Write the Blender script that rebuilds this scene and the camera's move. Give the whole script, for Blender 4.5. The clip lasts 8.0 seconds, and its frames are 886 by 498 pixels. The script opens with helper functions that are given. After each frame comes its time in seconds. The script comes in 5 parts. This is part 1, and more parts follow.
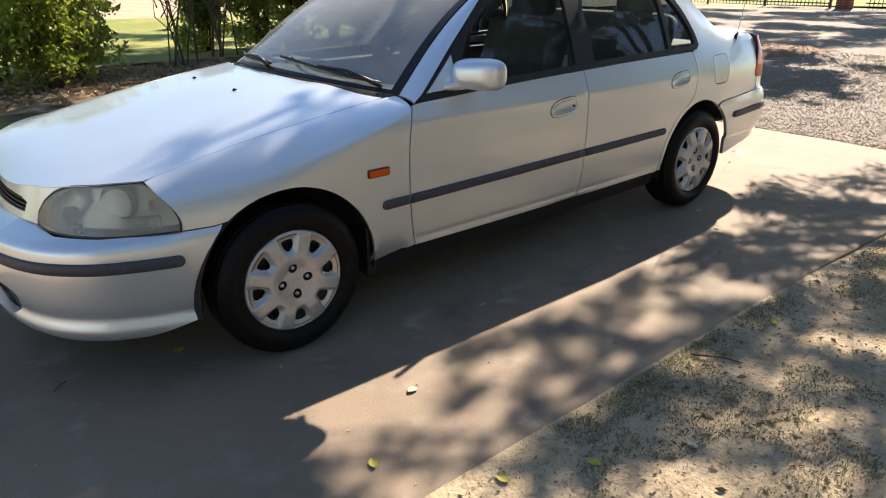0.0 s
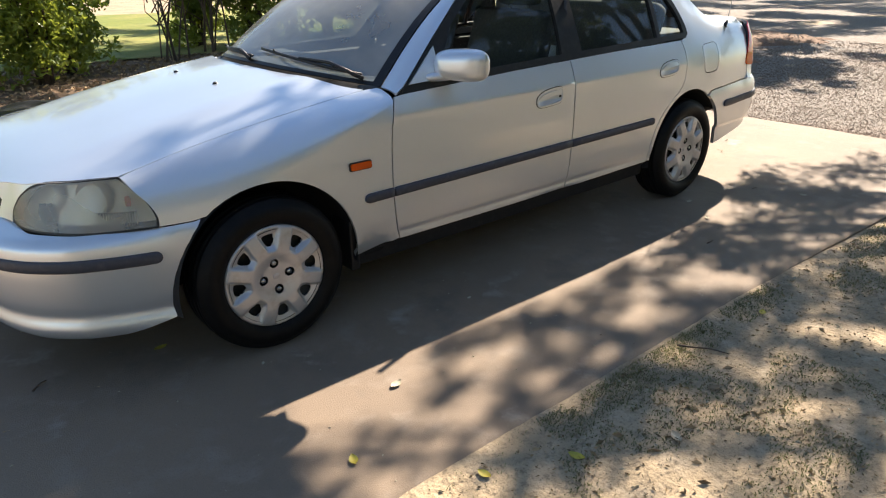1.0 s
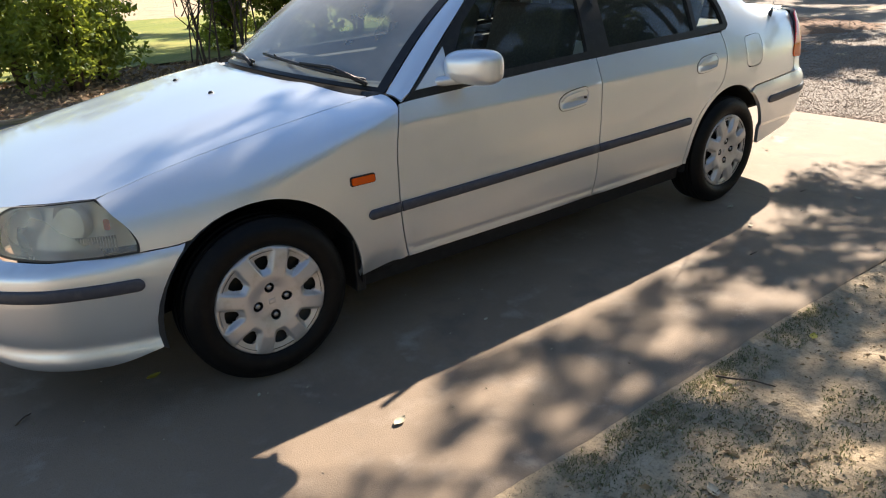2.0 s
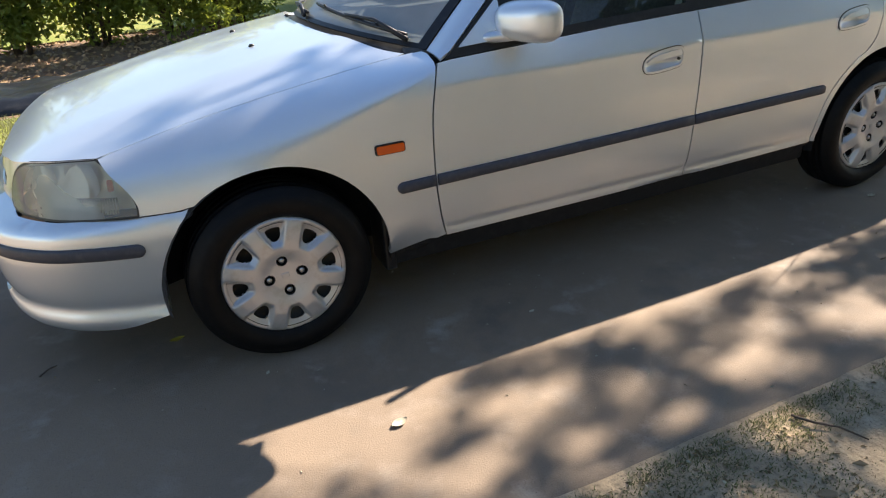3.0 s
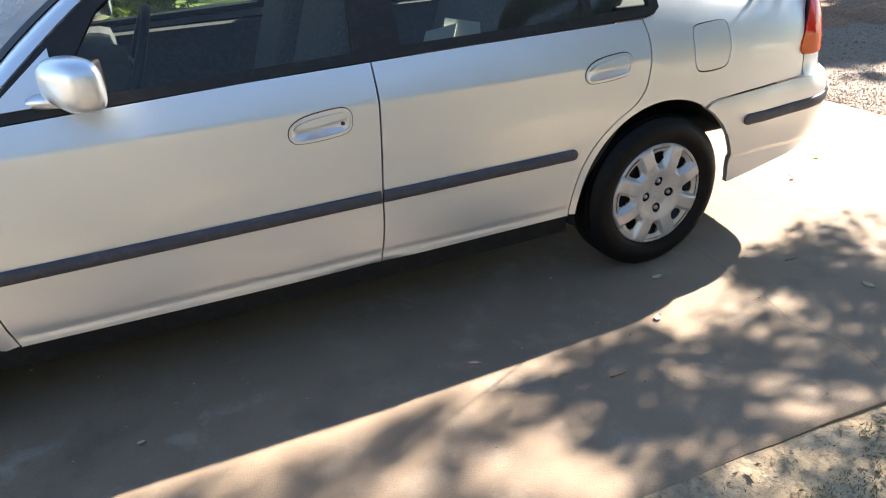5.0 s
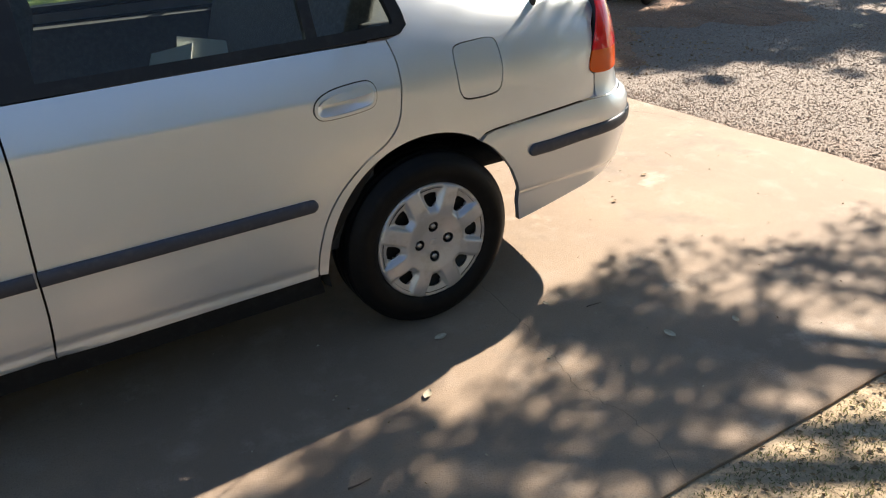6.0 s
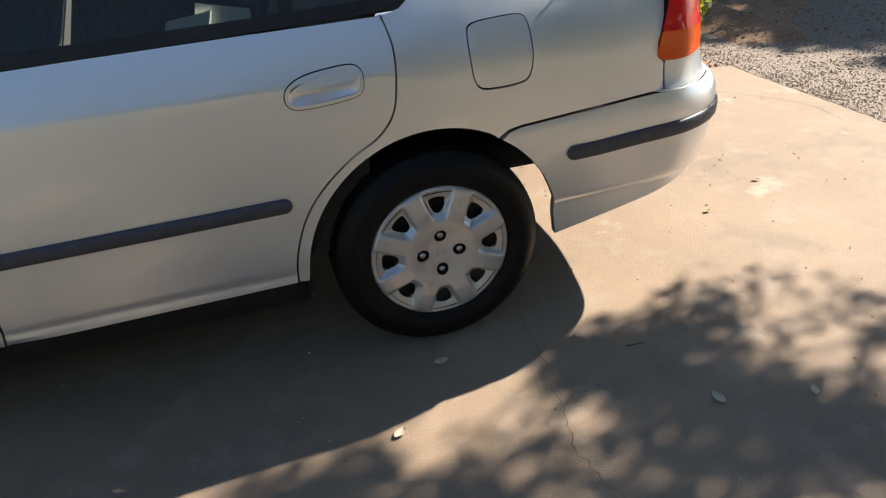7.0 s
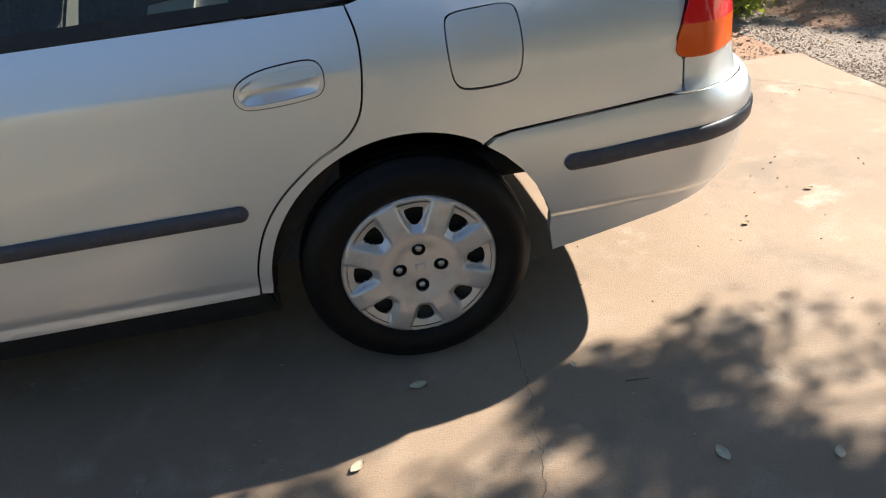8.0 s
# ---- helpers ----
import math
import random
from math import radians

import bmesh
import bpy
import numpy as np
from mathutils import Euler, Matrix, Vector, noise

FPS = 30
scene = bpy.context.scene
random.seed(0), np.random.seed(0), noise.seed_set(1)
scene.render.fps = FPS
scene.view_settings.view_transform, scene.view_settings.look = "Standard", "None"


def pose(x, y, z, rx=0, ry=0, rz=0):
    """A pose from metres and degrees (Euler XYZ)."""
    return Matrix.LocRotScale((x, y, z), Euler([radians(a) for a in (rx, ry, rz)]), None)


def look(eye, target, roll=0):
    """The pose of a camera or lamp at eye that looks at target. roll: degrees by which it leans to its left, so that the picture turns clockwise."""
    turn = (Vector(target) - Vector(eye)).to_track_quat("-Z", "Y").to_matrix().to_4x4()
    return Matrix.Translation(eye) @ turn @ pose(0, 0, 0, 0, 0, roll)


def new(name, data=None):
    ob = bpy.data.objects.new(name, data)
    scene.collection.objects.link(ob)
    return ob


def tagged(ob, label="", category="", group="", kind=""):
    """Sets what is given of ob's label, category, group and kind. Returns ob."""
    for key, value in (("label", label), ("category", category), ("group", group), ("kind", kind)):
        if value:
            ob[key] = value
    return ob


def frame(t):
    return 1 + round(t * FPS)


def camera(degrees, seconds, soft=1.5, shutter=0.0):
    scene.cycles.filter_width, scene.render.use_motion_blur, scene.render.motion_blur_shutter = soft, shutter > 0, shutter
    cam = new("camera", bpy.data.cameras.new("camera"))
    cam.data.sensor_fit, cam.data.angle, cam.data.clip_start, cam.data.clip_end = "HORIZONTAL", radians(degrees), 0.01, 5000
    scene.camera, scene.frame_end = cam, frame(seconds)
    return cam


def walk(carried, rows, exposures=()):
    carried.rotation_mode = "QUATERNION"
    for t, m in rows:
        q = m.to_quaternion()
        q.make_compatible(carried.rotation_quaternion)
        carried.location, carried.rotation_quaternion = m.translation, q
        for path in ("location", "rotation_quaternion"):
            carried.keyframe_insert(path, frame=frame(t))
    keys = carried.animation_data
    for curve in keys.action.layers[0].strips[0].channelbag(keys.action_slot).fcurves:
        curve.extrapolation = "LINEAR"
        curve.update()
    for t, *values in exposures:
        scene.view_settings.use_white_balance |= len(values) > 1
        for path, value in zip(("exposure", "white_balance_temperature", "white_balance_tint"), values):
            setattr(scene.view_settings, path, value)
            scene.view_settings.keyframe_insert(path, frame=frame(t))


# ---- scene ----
cam = camera(66.4, 8.0, soft=1.15)
PATH = [
    (0, (-0.993, -2.044, 1.329), (0.183, -0.618, 0.565), -0.2),
    (0.5, (-0.963, -2.055, 1.325), (0.215, -0.635, 0.553), -0.6),
    (1, (-0.932, -2.062, 1.317), (0.241, -0.643, 0.535), -0.8),
    (2.3, (-0.598, -1.905, 1.296), (0.43, -0.391, 0.488), -4.0),
    (2.5, (-0.515, -1.89, 1.276), (0.476, -0.392, 0.397), -5.2),
    (3, (-0.251, -1.884, 1.26), (0.437, -0.231, 0.368), -4.2),
    (3.5, (-0.014, -1.909, 1.257), (0.479, -0.196, 0.349), -8.5),
    (4, (0.244, -1.832, 1.224), (0.547, -0.066, 0.334), -6.9),
    (4.3, (0.368, -1.791, 1.201), (0.744, -0.039, 0.312), -8.4),
    (4.5, (0.569, -1.798, 1.252), (0.985, -0.09, 0.298), -7.3),
    (4.6, (0.657, -1.808, 1.207), (1.179, -0.103, 0.302), -6.6),
    (4.7, (0.735, -1.825, 1.203), (1.28, -0.118, 0.315), -5.7),
    (4.9, (0.954, -1.855, 1.199), (1.523, -0.139, 0.344), -5.1),
    (5, (1.035, -1.801, 1.269), (1.704, -0.148, 0.363), -3.2),
    (5.1, (1.093, -1.82, 1.283), (1.778, -0.174, 0.377), -3.6),
    (5.2, (1.179, -1.812, 1.267), (1.94, -0.197, 0.366), -3.4),
    (6.3, (1.852, -1.586, 1.227), (2.741, -0.055, 0.296), -2.5),
    (6.5, (1.956, -1.572, 1.185), (2.74, 0.031, 0.281), -3.5),
    (7, (2.213, -1.505, 1.207), (2.671, 0.164, 0.205), -4.2),
    (7.5, (2.345, -1.421, 1.192), (2.739, 0.254, 0.173), -5.3),
    (8, (2.477, -1.366, 1.185), (2.729, 0.318, 0.137), -5.3),
]
walk(cam, [(t, look(eye, target, roll)) for t, eye, target, roll in PATH],
     exposures=[(0.0, 1.62, 6400, 12), (1.2, 1.62, 6400, 12), (3.0, 1.84, 6260, 12), (4.0, 2.18, 6130, 12), (5.0, 2.48, 6220, 12), (6.4, 1.52, 6320, 12), (8.0, 1.74, 6120, 11)])

# ---- daylight ----
SUN_WAY = Vector((1.22, 0.43, 1.0)).normalized()
world = bpy.data.worlds.new("sky_world")
world.use_nodes = True
scene.world = world
wn = world.node_tree
sky = wn.nodes.new("ShaderNodeTexSky")
sky.sky_type = 'NISHITA'
sky.sun_disc = False
sky.sun_elevation = math.asin(SUN_WAY.z)
sky.sun_rotation = math.atan2(SUN_WAY.x, SUN_WAY.y)
sky.air_density = 1.15
sky.dust_density = 0.08
sky.ozone_density = 1.3
wn.links.new(sky.outputs[0], wn.nodes["Background"].inputs[0])
wn.nodes["Background"].inputs[1].default_value = 0.055
sun = new("sun", bpy.data.lights.new("sun", 'SUN'))
sun.data.energy = 5.0
sun.data.angle = radians(0.53)
sun.data.color = (1.0, 0.89, 0.73)
sun.matrix_world = look(SUN_WAY * 60, (0, 0, 0))


# ---- materials ----
def material(name, base, rough=0.6, metal=0.0, spots=(), bump=0.0, bump_scale=60.0, coat=0.0, trans=0.0, ior=1.45, vary=0.0, spec=0.5):
    """Base colour with noise layers. spots: (scale, colour, low, high, detail) mixed over the base one after another."""
    m = bpy.data.materials.new(name)
    m.use_nodes = True
    nt = m.node_tree
    b = nt.nodes["Principled BSDF"]
    b.inputs["Roughness"].default_value = rough
    b.inputs["Metallic"].default_value = metal
    b.inputs["Coat Weight"].default_value = coat
    b.inputs["Coat Roughness"].default_value = 0.06
    b.inputs["Transmission Weight"].default_value = trans
    b.inputs["IOR"].default_value = ior
    b.inputs["Specular IOR Level"].default_value = spec
    tc = nt.nodes.new("ShaderNodeTexCoord")
    rgb = nt.nodes.new("ShaderNodeRGB")
    rgb.outputs[0].default_value = (*base, 1)
    out = rgb.outputs[0]
    for scale, col, lo, hi, detail in spots:
        n = nt.nodes.new("ShaderNodeTexNoise")
        n.inputs["Scale"].default_value = scale
        n.inputs["Detail"].default_value = detail
        n.inputs["Roughness"].default_value = 0.62
        nt.links.new(tc.outputs["Object"], n.inputs["Vector"])
        r = nt.nodes.new("ShaderNodeMapRange")
        r.inputs["From Min"].default_value, r.inputs["From Max"].default_value = lo, hi
        nt.links.new(n.outputs[0], r.inputs["Value"])
        mx = nt.nodes.new("ShaderNodeMix")
        mx.data_type = 'RGBA'
        nt.links.new(r.outputs[0], mx.inputs[0])
        nt.links.new(out, mx.inputs[6])
        mx.inputs[7].default_value = (*col, 1)
        out = mx.outputs[2]
    if vary:
        g = nt.nodes.new("ShaderNodeNewGeometry")
        r = nt.nodes.new("ShaderNodeMapRange")
        r.inputs["To Min"].default_value, r.inputs["To Max"].default_value = 1 - vary, 1 + vary
        nt.links.new(g.outputs["Random Per Island"], r.inputs["Value"])
        mx = nt.nodes.new("ShaderNodeVectorMath")
        mx.operation = 'SCALE'
        nt.links.new(out, mx.inputs[0])
        nt.links.new(r.outputs[0], mx.inputs["Scale"])
        out = mx.outputs[0]
    nt.links.new(out, b.inputs["Base Color"])
    if bump:
        n = nt.nodes.new("ShaderNodeTexNoise")
        n.inputs["Scale"].default_value = bump_scale
        n.inputs["Detail"].default_value = 6
        nt.links.new(tc.outputs["Object"], n.inputs["Vector"])
        bp = nt.nodes.new("ShaderNodeBump")
        bp.inputs["Strength"].default_value = bump
        bp.inputs["Distance"].default_value = 0.01
        nt.links.new(n.outputs[0], bp.inputs["Height"])
        nt.links.new(bp.outputs[0], b.inputs["Normal"])
    return m


def leaf_material(name, base, through_col, vary=0.35):
    m = material(name, base, 0.45, vary=vary)
    nt = m.node_tree
    t = nt.nodes.new("ShaderNodeBsdfTranslucent")
    t.inputs[0].default_value = (*through_col, 1)
    mix = nt.nodes.new("ShaderNodeMixShader")
    mix.inputs[0].default_value = 0.35
    nt.links.new(nt.nodes["Principled BSDF"].outputs[0], mix.inputs[1])
    nt.links.new(t.outputs[0], mix.inputs[2])
    nt.links.new(mix.outputs[0], nt.nodes["Material Output"].inputs[0])
    return m


PAINT = material("silver_paint", (0.78, 0.82, 0.86), 0.40, 0.80, [(2.5, (0.75, 0.79, 0.82), 0.45, 0.75, 5), (900, (0.88, 0.89, 0.90), 0.55, 0.75, 1)], coat=1.0)
TRIM = material("grey_plastic_trim", (0.055, 0.058, 0.075), 0.5, 0, [(40, (0.09, 0.09, 0.10), 0.5, 0.8, 4)], bump=0.08, bump_scale=400)
BLACK = material("black_plastic", (0.012, 0.012, 0.013), 0.45, 0, [(30, (0.03, 0.03, 0.03), 0.5, 0.8, 4)])
DARK = material("underbody_dark", (0.010, 0.010, 0.011), 0.8, 0, [(12, (0.03, 0.025, 0.02), 0.5, 0.8, 4)])
RUBBER = material("tyre_rubber", (0.0045, 0.0045, 0.005), 0.5, 0, [(25, (0.014, 0.013, 0.012), 0.5, 0.95, 5)], bump=0.15, bump_scale=300, spec=0.22)
CAP = material("hubcap_silver", (0.56, 0.56, 0.57), 0.36, 0.55, [(18, (0.42, 0.40, 0.37), 0.52, 0.8, 6)], coat=0.2)
STEEL = material("dark_steel", (0.05, 0.048, 0.045), 0.55, 0.6, [(60, (0.12, 0.08, 0.05), 0.55, 0.8, 4)])
CHROME = material("nut_steel", (0.5, 0.5, 0.5), 0.3, 1.0, [(80, (0.25, 0.22, 0.2), 0.5, 0.8, 3)])
def thin_glass(name, tint, dust_glare=0.0, ior=1.5):
    m = bpy.data.materials.new(name)
    m.use_nodes = True
    nt = m.node_tree
    nt.nodes.remove(nt.nodes["Principled BSDF"])
    clear, gloss, fres, mix = (nt.nodes.new(k) for k in ("ShaderNodeBsdfTransparent", "ShaderNodeBsdfGlossy", "ShaderNodeFresnel", "ShaderNodeMixShader"))
    clear.inputs[0].default_value = (*tint, 1)
    gloss.inputs["Roughness"].default_value = 0.015
    fres.inputs["IOR"].default_value = ior
    nt.links.new(fres.outputs[0], mix.inputs[0])
    nt.links.new(clear.outputs[0], mix.inputs[1])
    nt.links.new(gloss.outputs[0], mix.inputs[2])
    out = mix.outputs[0]
    # pale diffuse film laid over the clear glass
    if dust_glare:
        film, over, n, r, tc = (nt.nodes.new(k) for k in ("ShaderNodeBsdfDiffuse", "ShaderNodeMixShader", "ShaderNodeTexNoise", "ShaderNodeMapRange", "ShaderNodeTexCoord"))
        film.inputs[0].default_value = (0.72, 0.70, 0.64, 1)
        n.inputs["Scale"].default_value = 2.2
        n.inputs["Detail"].default_value = 6
        r.inputs["From Min"].default_value, r.inputs["From Max"].default_value = 0.3, 0.75
        r.inputs["To Min"].default_value, r.inputs["To Max"].default_value = dust_glare * 0.6, dust_glare * 1.4
        nt.links.new(tc.outputs["Object"], n.inputs["Vector"])
        nt.links.new(n.outputs[0], r.inputs["Value"])
        nt.links.new(r.outputs[0], over.inputs[0])
        nt.links.new(out, over.inputs[1])
        nt.links.new(film.outputs[0], over.inputs[2])
        out = over.outputs[0]
    nt.links.new(out, nt.nodes["Material Output"].inputs[0])
    return m


GLASS = thin_glass("car_glass", (0.66, 0.74, 0.70), 0.008, 1.5)
# strong film: light dust plus the glare of reflected sky, painted in
SCREEN_GLASS = thin_glass("dusty_glare_windscreen_glass", (0.66, 0.75, 0.72), 0.34, 2.5)
LENS = thin_glass("hazed_lamp_lens", (0.98, 0.95, 0.84), 0.28, 1.7)
FLUTE = material("fluted_clear_plastic", (0.92, 0.91, 0.84), 0.12, 0, trans=0.8, ior=1.4)
REFLECTOR = material("lamp_reflector", (0.97, 0.96, 0.91), 0.38, 0.60, [(14, (0.80, 0.76, 0.62), 0.45, 0.75, 4)])
AMBER = material("amber_lens", (0.78, 0.105, 0.002), 0.2, 0, coat=0.2)
RED = material("red_lens", (0.72, 0.015, 0.018), 0.12, 0, coat=0.6)
FABRIC = material("grey_fabric", (0.085, 0.085, 0.082), 0.9, 0, [(90, (0.13, 0.13, 0.125), 0.4, 0.7, 3)], bump=0.2, bump_scale=500)
CARPET = material("door_card", (0.045, 0.047, 0.05), 0.8, 0, [(50, (0.08, 0.08, 0.08), 0.4, 0.8, 4)])
PAPER = material("white_paper", (0.9, 0.9, 0.86), 0.8, 0, [(8, (0.82, 0.83, 0.78), 0.4, 0.8, 3)])


# ---- mesh helpers ----
def mesh_object(name, verts, faces, mat, smooth=True):
    me = bpy.data.meshes.new(name)
    me.from_pydata([tuple(map(float, v)) for v in verts], [], [tuple(map(int, f)) for f in faces])
    me.materials.append(mat)
    if smooth:
        me.shade_smooth()
    return new(name, me)


def part(name, bm, mat, parent=None, label="", smooth=True):
    """Links a bmesh as one object. Parts stay in the frame of their thing."""
    me = bpy.data.meshes.new(name)
    bmesh.ops.recalc_face_normals(bm, faces=bm.faces) if parent is None else None
    bm.to_mesh(me)
    bm.free()
    me.materials.append(mat)
    if smooth:
        me.shade_smooth()
    ob = new(name, me)
    if parent:
        ob.parent = parent
    if label:
        ob["label"] = label
    return ob


def pchip(xs, ys):
    x, y = np.array(xs, float), np.array(ys, float)
    h, d = np.diff(x), np.diff(y) / np.diff(x)
    m = np.zeros(len(x))
    for i in range(1, len(x) - 1):
        if d[i - 1] * d[i] > 0:
            a, b = 2 * h[i] + h[i - 1], h[i] + 2 * h[i - 1]
            m[i] = (a + b) / (a / d[i - 1] + b / d[i])
    m[0], m[-1] = d[0], d[-1]

    def f(v):
        v = min(max(float(v), x[0]), x[-1])
        i = min(max(int(np.searchsorted(x, v)) - 1, 0), len(h) - 1)
        t = (v - x[i]) / h[i]
        return float((2 * t**3 - 3 * t**2 + 1) * y[i] + (t**3 - 2 * t**2 + t) * h[i] * m[i] + (3 * t**2 - 2 * t**3) * y[i + 1] + (t**3 - t**2) * h[i] * m[i + 1])
    return f


def dense(poly, step, closed=True):
    out = []
    n = len(poly)
    for i in range(n if closed else n - 1):
        a, b = np.array(poly[i], float), np.array(poly[(i + 1) % n], float)
        k = max(1, int(math.ceil(np.linalg.norm(b - a) / step)))
        out += [a + (b - a) * j / k for j in range(k)]
    if not closed:
        out.append(np.array(poly[-1], float))
    return np.array(out)


def curve(pts, n=6, closed=False):
    """Catmull-Rom through the points."""
    p = np.array(pts, float)
    out = []
    m = len(p)
    for i in range(m if closed else m - 1):
        q = [p[(i + k) % m] if closed else p[min(max(i + k, 0), m - 1)] for k in (-1, 0, 1, 2)]
        for j in range(n):
            t = j / n
            out.append(0.5 * (2 * q[1] + (q[2] - q[0]) * t + (2 * q[0] - 5 * q[1] + 4 * q[2] - q[3]) * t * t + (3 * q[1] - q[0] - 3 * q[2] + q[3]) * t**3))
    if not closed:
        out.append(p[-1])
    return [tuple(o) for o in out]


def inset(poly, g):
    p = np.array(poly, float)
    area = 0.5 * np.sum(p[:, 0] * np.roll(p[:, 1], -1) - np.roll(p[:, 0], -1) * p[:, 1])
    e = np.roll(p, -1, 0) - p
    n = np.stack([-e[:, 1], e[:, 0]], 1) / (np.linalg.norm(e, axis=1)[:, None] + 1e-12) * (1 if area > 0 else -1)
    v = n + np.roll(n, 1, 0)
    v = v / np.maximum(np.linalg.norm(v, axis=1)[:, None], 0.5)
    return p + v * g


def inside(poly, q):
    """Even-odd test for many points."""
    x, y = q[:, 0][:, None], q[:, 1][:, None]
    a, b = poly, np.roll(poly, -1, 0)
    cond = (a[None, :, 1] > y) != (b[None, :, 1] > y)
    xc = (b[None, :, 0] - a[None, :, 0]) * (y - a[None, :, 1]) / (b[None, :, 1] - a[None, :, 1] + 1e-15) + a[None, :, 0]
    return (np.sum(cond & (x < xc), 1) % 2) == 1


def sheet(outline, place, step=0.05, gap=0.0, depth=0.012, holes=(), solid=True, heart=(1.35, 0.0, 0.55), rows=()):
    """A bmesh of the region inside an outline in a surface's own two coordinates, laid out by place(a, b), with its edges turned in."""
    from mathutils.geometry import delaunay_2d_cdt
    loops = [dense(inset(outline, gap) if gap else outline, step * 0.6)]
    loops += [dense(h, step * 0.6) for h in holes]
    lo, hi = loops[0].min(0), loops[0].max(0)
    xs, ys = np.arange(lo[0] + step / 2, hi[0], step), np.arange(lo[1] + step / 2, hi[1], step)
    grid = np.array([(x + (0.25 if j % 2 else -0.25) * step, y) for j, y in enumerate(ys) for x in xs]).reshape(-1, 2)
    edge_pts = np.concatenate(loops)
    if len(rows):
        lines = np.array([(x, b) for b in rows for x in np.arange(lo[0] + step / 2, hi[0], step * 0.8)])
        if len(grid):
            grid = grid[np.abs(grid[:, 1][:, None] - np.array(rows)[None]).min(1) > 0.25 * step]
        grid = np.concatenate([grid, lines])
    if len(grid):
        ok = inside(loops[0], grid)
        for h in loops[1:]:
            ok &= ~inside(h, grid)
        grid = grid[ok]
    if len(grid):
        dist = np.sqrt(((grid[:, None] - edge_pts[None]) ** 2).sum(-1)).min(1)
        grid = grid[dist > (0.10 if len(rows) else 0.42) * step]
    edges, at = [], 0
    for lp in loops:
        edges += [(at + i, at + (i + 1) % len(lp)) for i in range(len(lp))]
        at += len(lp)
    pts = np.concatenate([edge_pts, grid]) if len(grid) else edge_pts
    v, _, f, _, _, _ = delaunay_2d_cdt([Vector(p) for p in pts], edges, [], 0, 1e-6)
    v = np.array([tuple(p) for p in v])
    cen = np.array([v[list(t)].mean(0) for t in f])
    keep = inside(loops[0], cen)
    for h in loops[1:]:
        keep &= ~inside(h, cen)
    bm = bmesh.new()
    vs = [bm.verts.new(place(p[0], p[1])) for p in v]
    for t, k in zip(f, keep):
        if k:
            try:
                p, q, r = v[list(t)]
                area = (q[0] - p[0]) * (r[1] - p[1]) - (r[0] - p[0]) * (q[1] - p[1])
                long = max(np.sum((p - q) ** 2), np.sum((q - r) ** 2), np.sum((r - p) ** 2))
                if abs(area) > 0.012 * long:
                    bm.faces.new([vs[i] for i in (t if area > 0 else t[::-1])])
            except ValueError:
                pass
    loose = [w for w in bm.verts if not w.link_faces]
    bmesh.ops.delete(bm, geom=loose, context='VERTS')
    bm.normal_update()
    if sum(q.normal.dot(q.calc_center_median() - Vector(heart)) * q.calc_area() for q in bm.faces) < 0:
        bmesh.ops.reverse_faces(bm, faces=bm.faces)
        bm.normal_update()
    if solid and depth:
        rim = [e for e in bm.edges if e.is_boundary]
        order = [next((l.vert, l.link_loop_next.vert) for l in e.link_loops) for e in rim]
        turned = {}
        for w in [w for pair in order for w in pair]:
            turned[w] = (w.co - w.normal * depth).copy()
        turned = {w: bm.verts.new(c) for w, c in turned.items()}
        for e, (a, c) in zip(rim, order):
            bm.faces.new((c, a, turned[a], turned[c]))
            e.smooth = False
    return bm


def mirrored(bm):
    b = bm.copy()
    for v in b.verts:
        v.co.y = -v.co.y
    bmesh.ops.reverse_faces(b, faces=b.faces)
    return b


def both(name, bm, mat, parent, label=""):
    """The same part on the near side and on the far side."""
    other = mirrored(bm)
    a = part(name, bm, mat, parent, label)
    b = part(name, other, mat, parent, label)
    return a, b


def lathe(profile, n=48, axis="y", closed=False):
    """A turned body: profile of (radius, offset along the axis)."""
    bm = bmesh.new()
    rings = []
    for r, o in profile:
        ring = []
        for k in range(n):
            a = 2 * math.pi * k / n
            c = {"y": (r * math.cos(a), o, r * math.sin(a)), "z": (r * math.cos(a), r * math.sin(a), o), "x": (o, r * math.cos(a), r * math.sin(a))}[axis]
            ring.append(bm.verts.new(c))
        rings.append(ring)
    if closed:
        rings.append(rings[0])
    for p, q in zip(rings, rings[1:]):
        for k in range(n):
            bm.faces.new((p[k], p[(k + 1) % n], q[(k + 1) % n], q[k]))
    bmesh.ops.recalc_face_normals(bm, faces=bm.faces)
    return bm


def tube(points, radius, n=8, taper=None):
    bm = bmesh.new()
    rings = []
    pts = [Vector(p) for p in points]
    for i, p in enumerate(pts):
        d = (pts[min(i + 1, len(pts) - 1)] - pts[max(i - 1, 0)]).normalized()
        side = d.cross(Vector((0, 0, 1)) if abs(d.z) < 0.95 else Vector((1, 0, 0))).normalized()
        up = side.cross(d)
        r = radius if taper is None else radius + (taper - radius) * i / (len(pts) - 1)
        rings.append([bm.verts.new(p + r * (math.cos(2 * math.pi * k / n) * side + math.sin(2 * math.pi * k / n) * up)) for k in range(n)])
    for p, q in zip(rings, rings[1:]):
        for k in range(n):
            bm.faces.new((p[k], p[(k + 1) % n], q[(k + 1) % n], q[k]))
    bm.faces.new(rings[0][::-1])
    bm.faces.new(rings[-1])
    bmesh.ops.recalc_face_normals(bm, faces=bm.faces)
    return bm


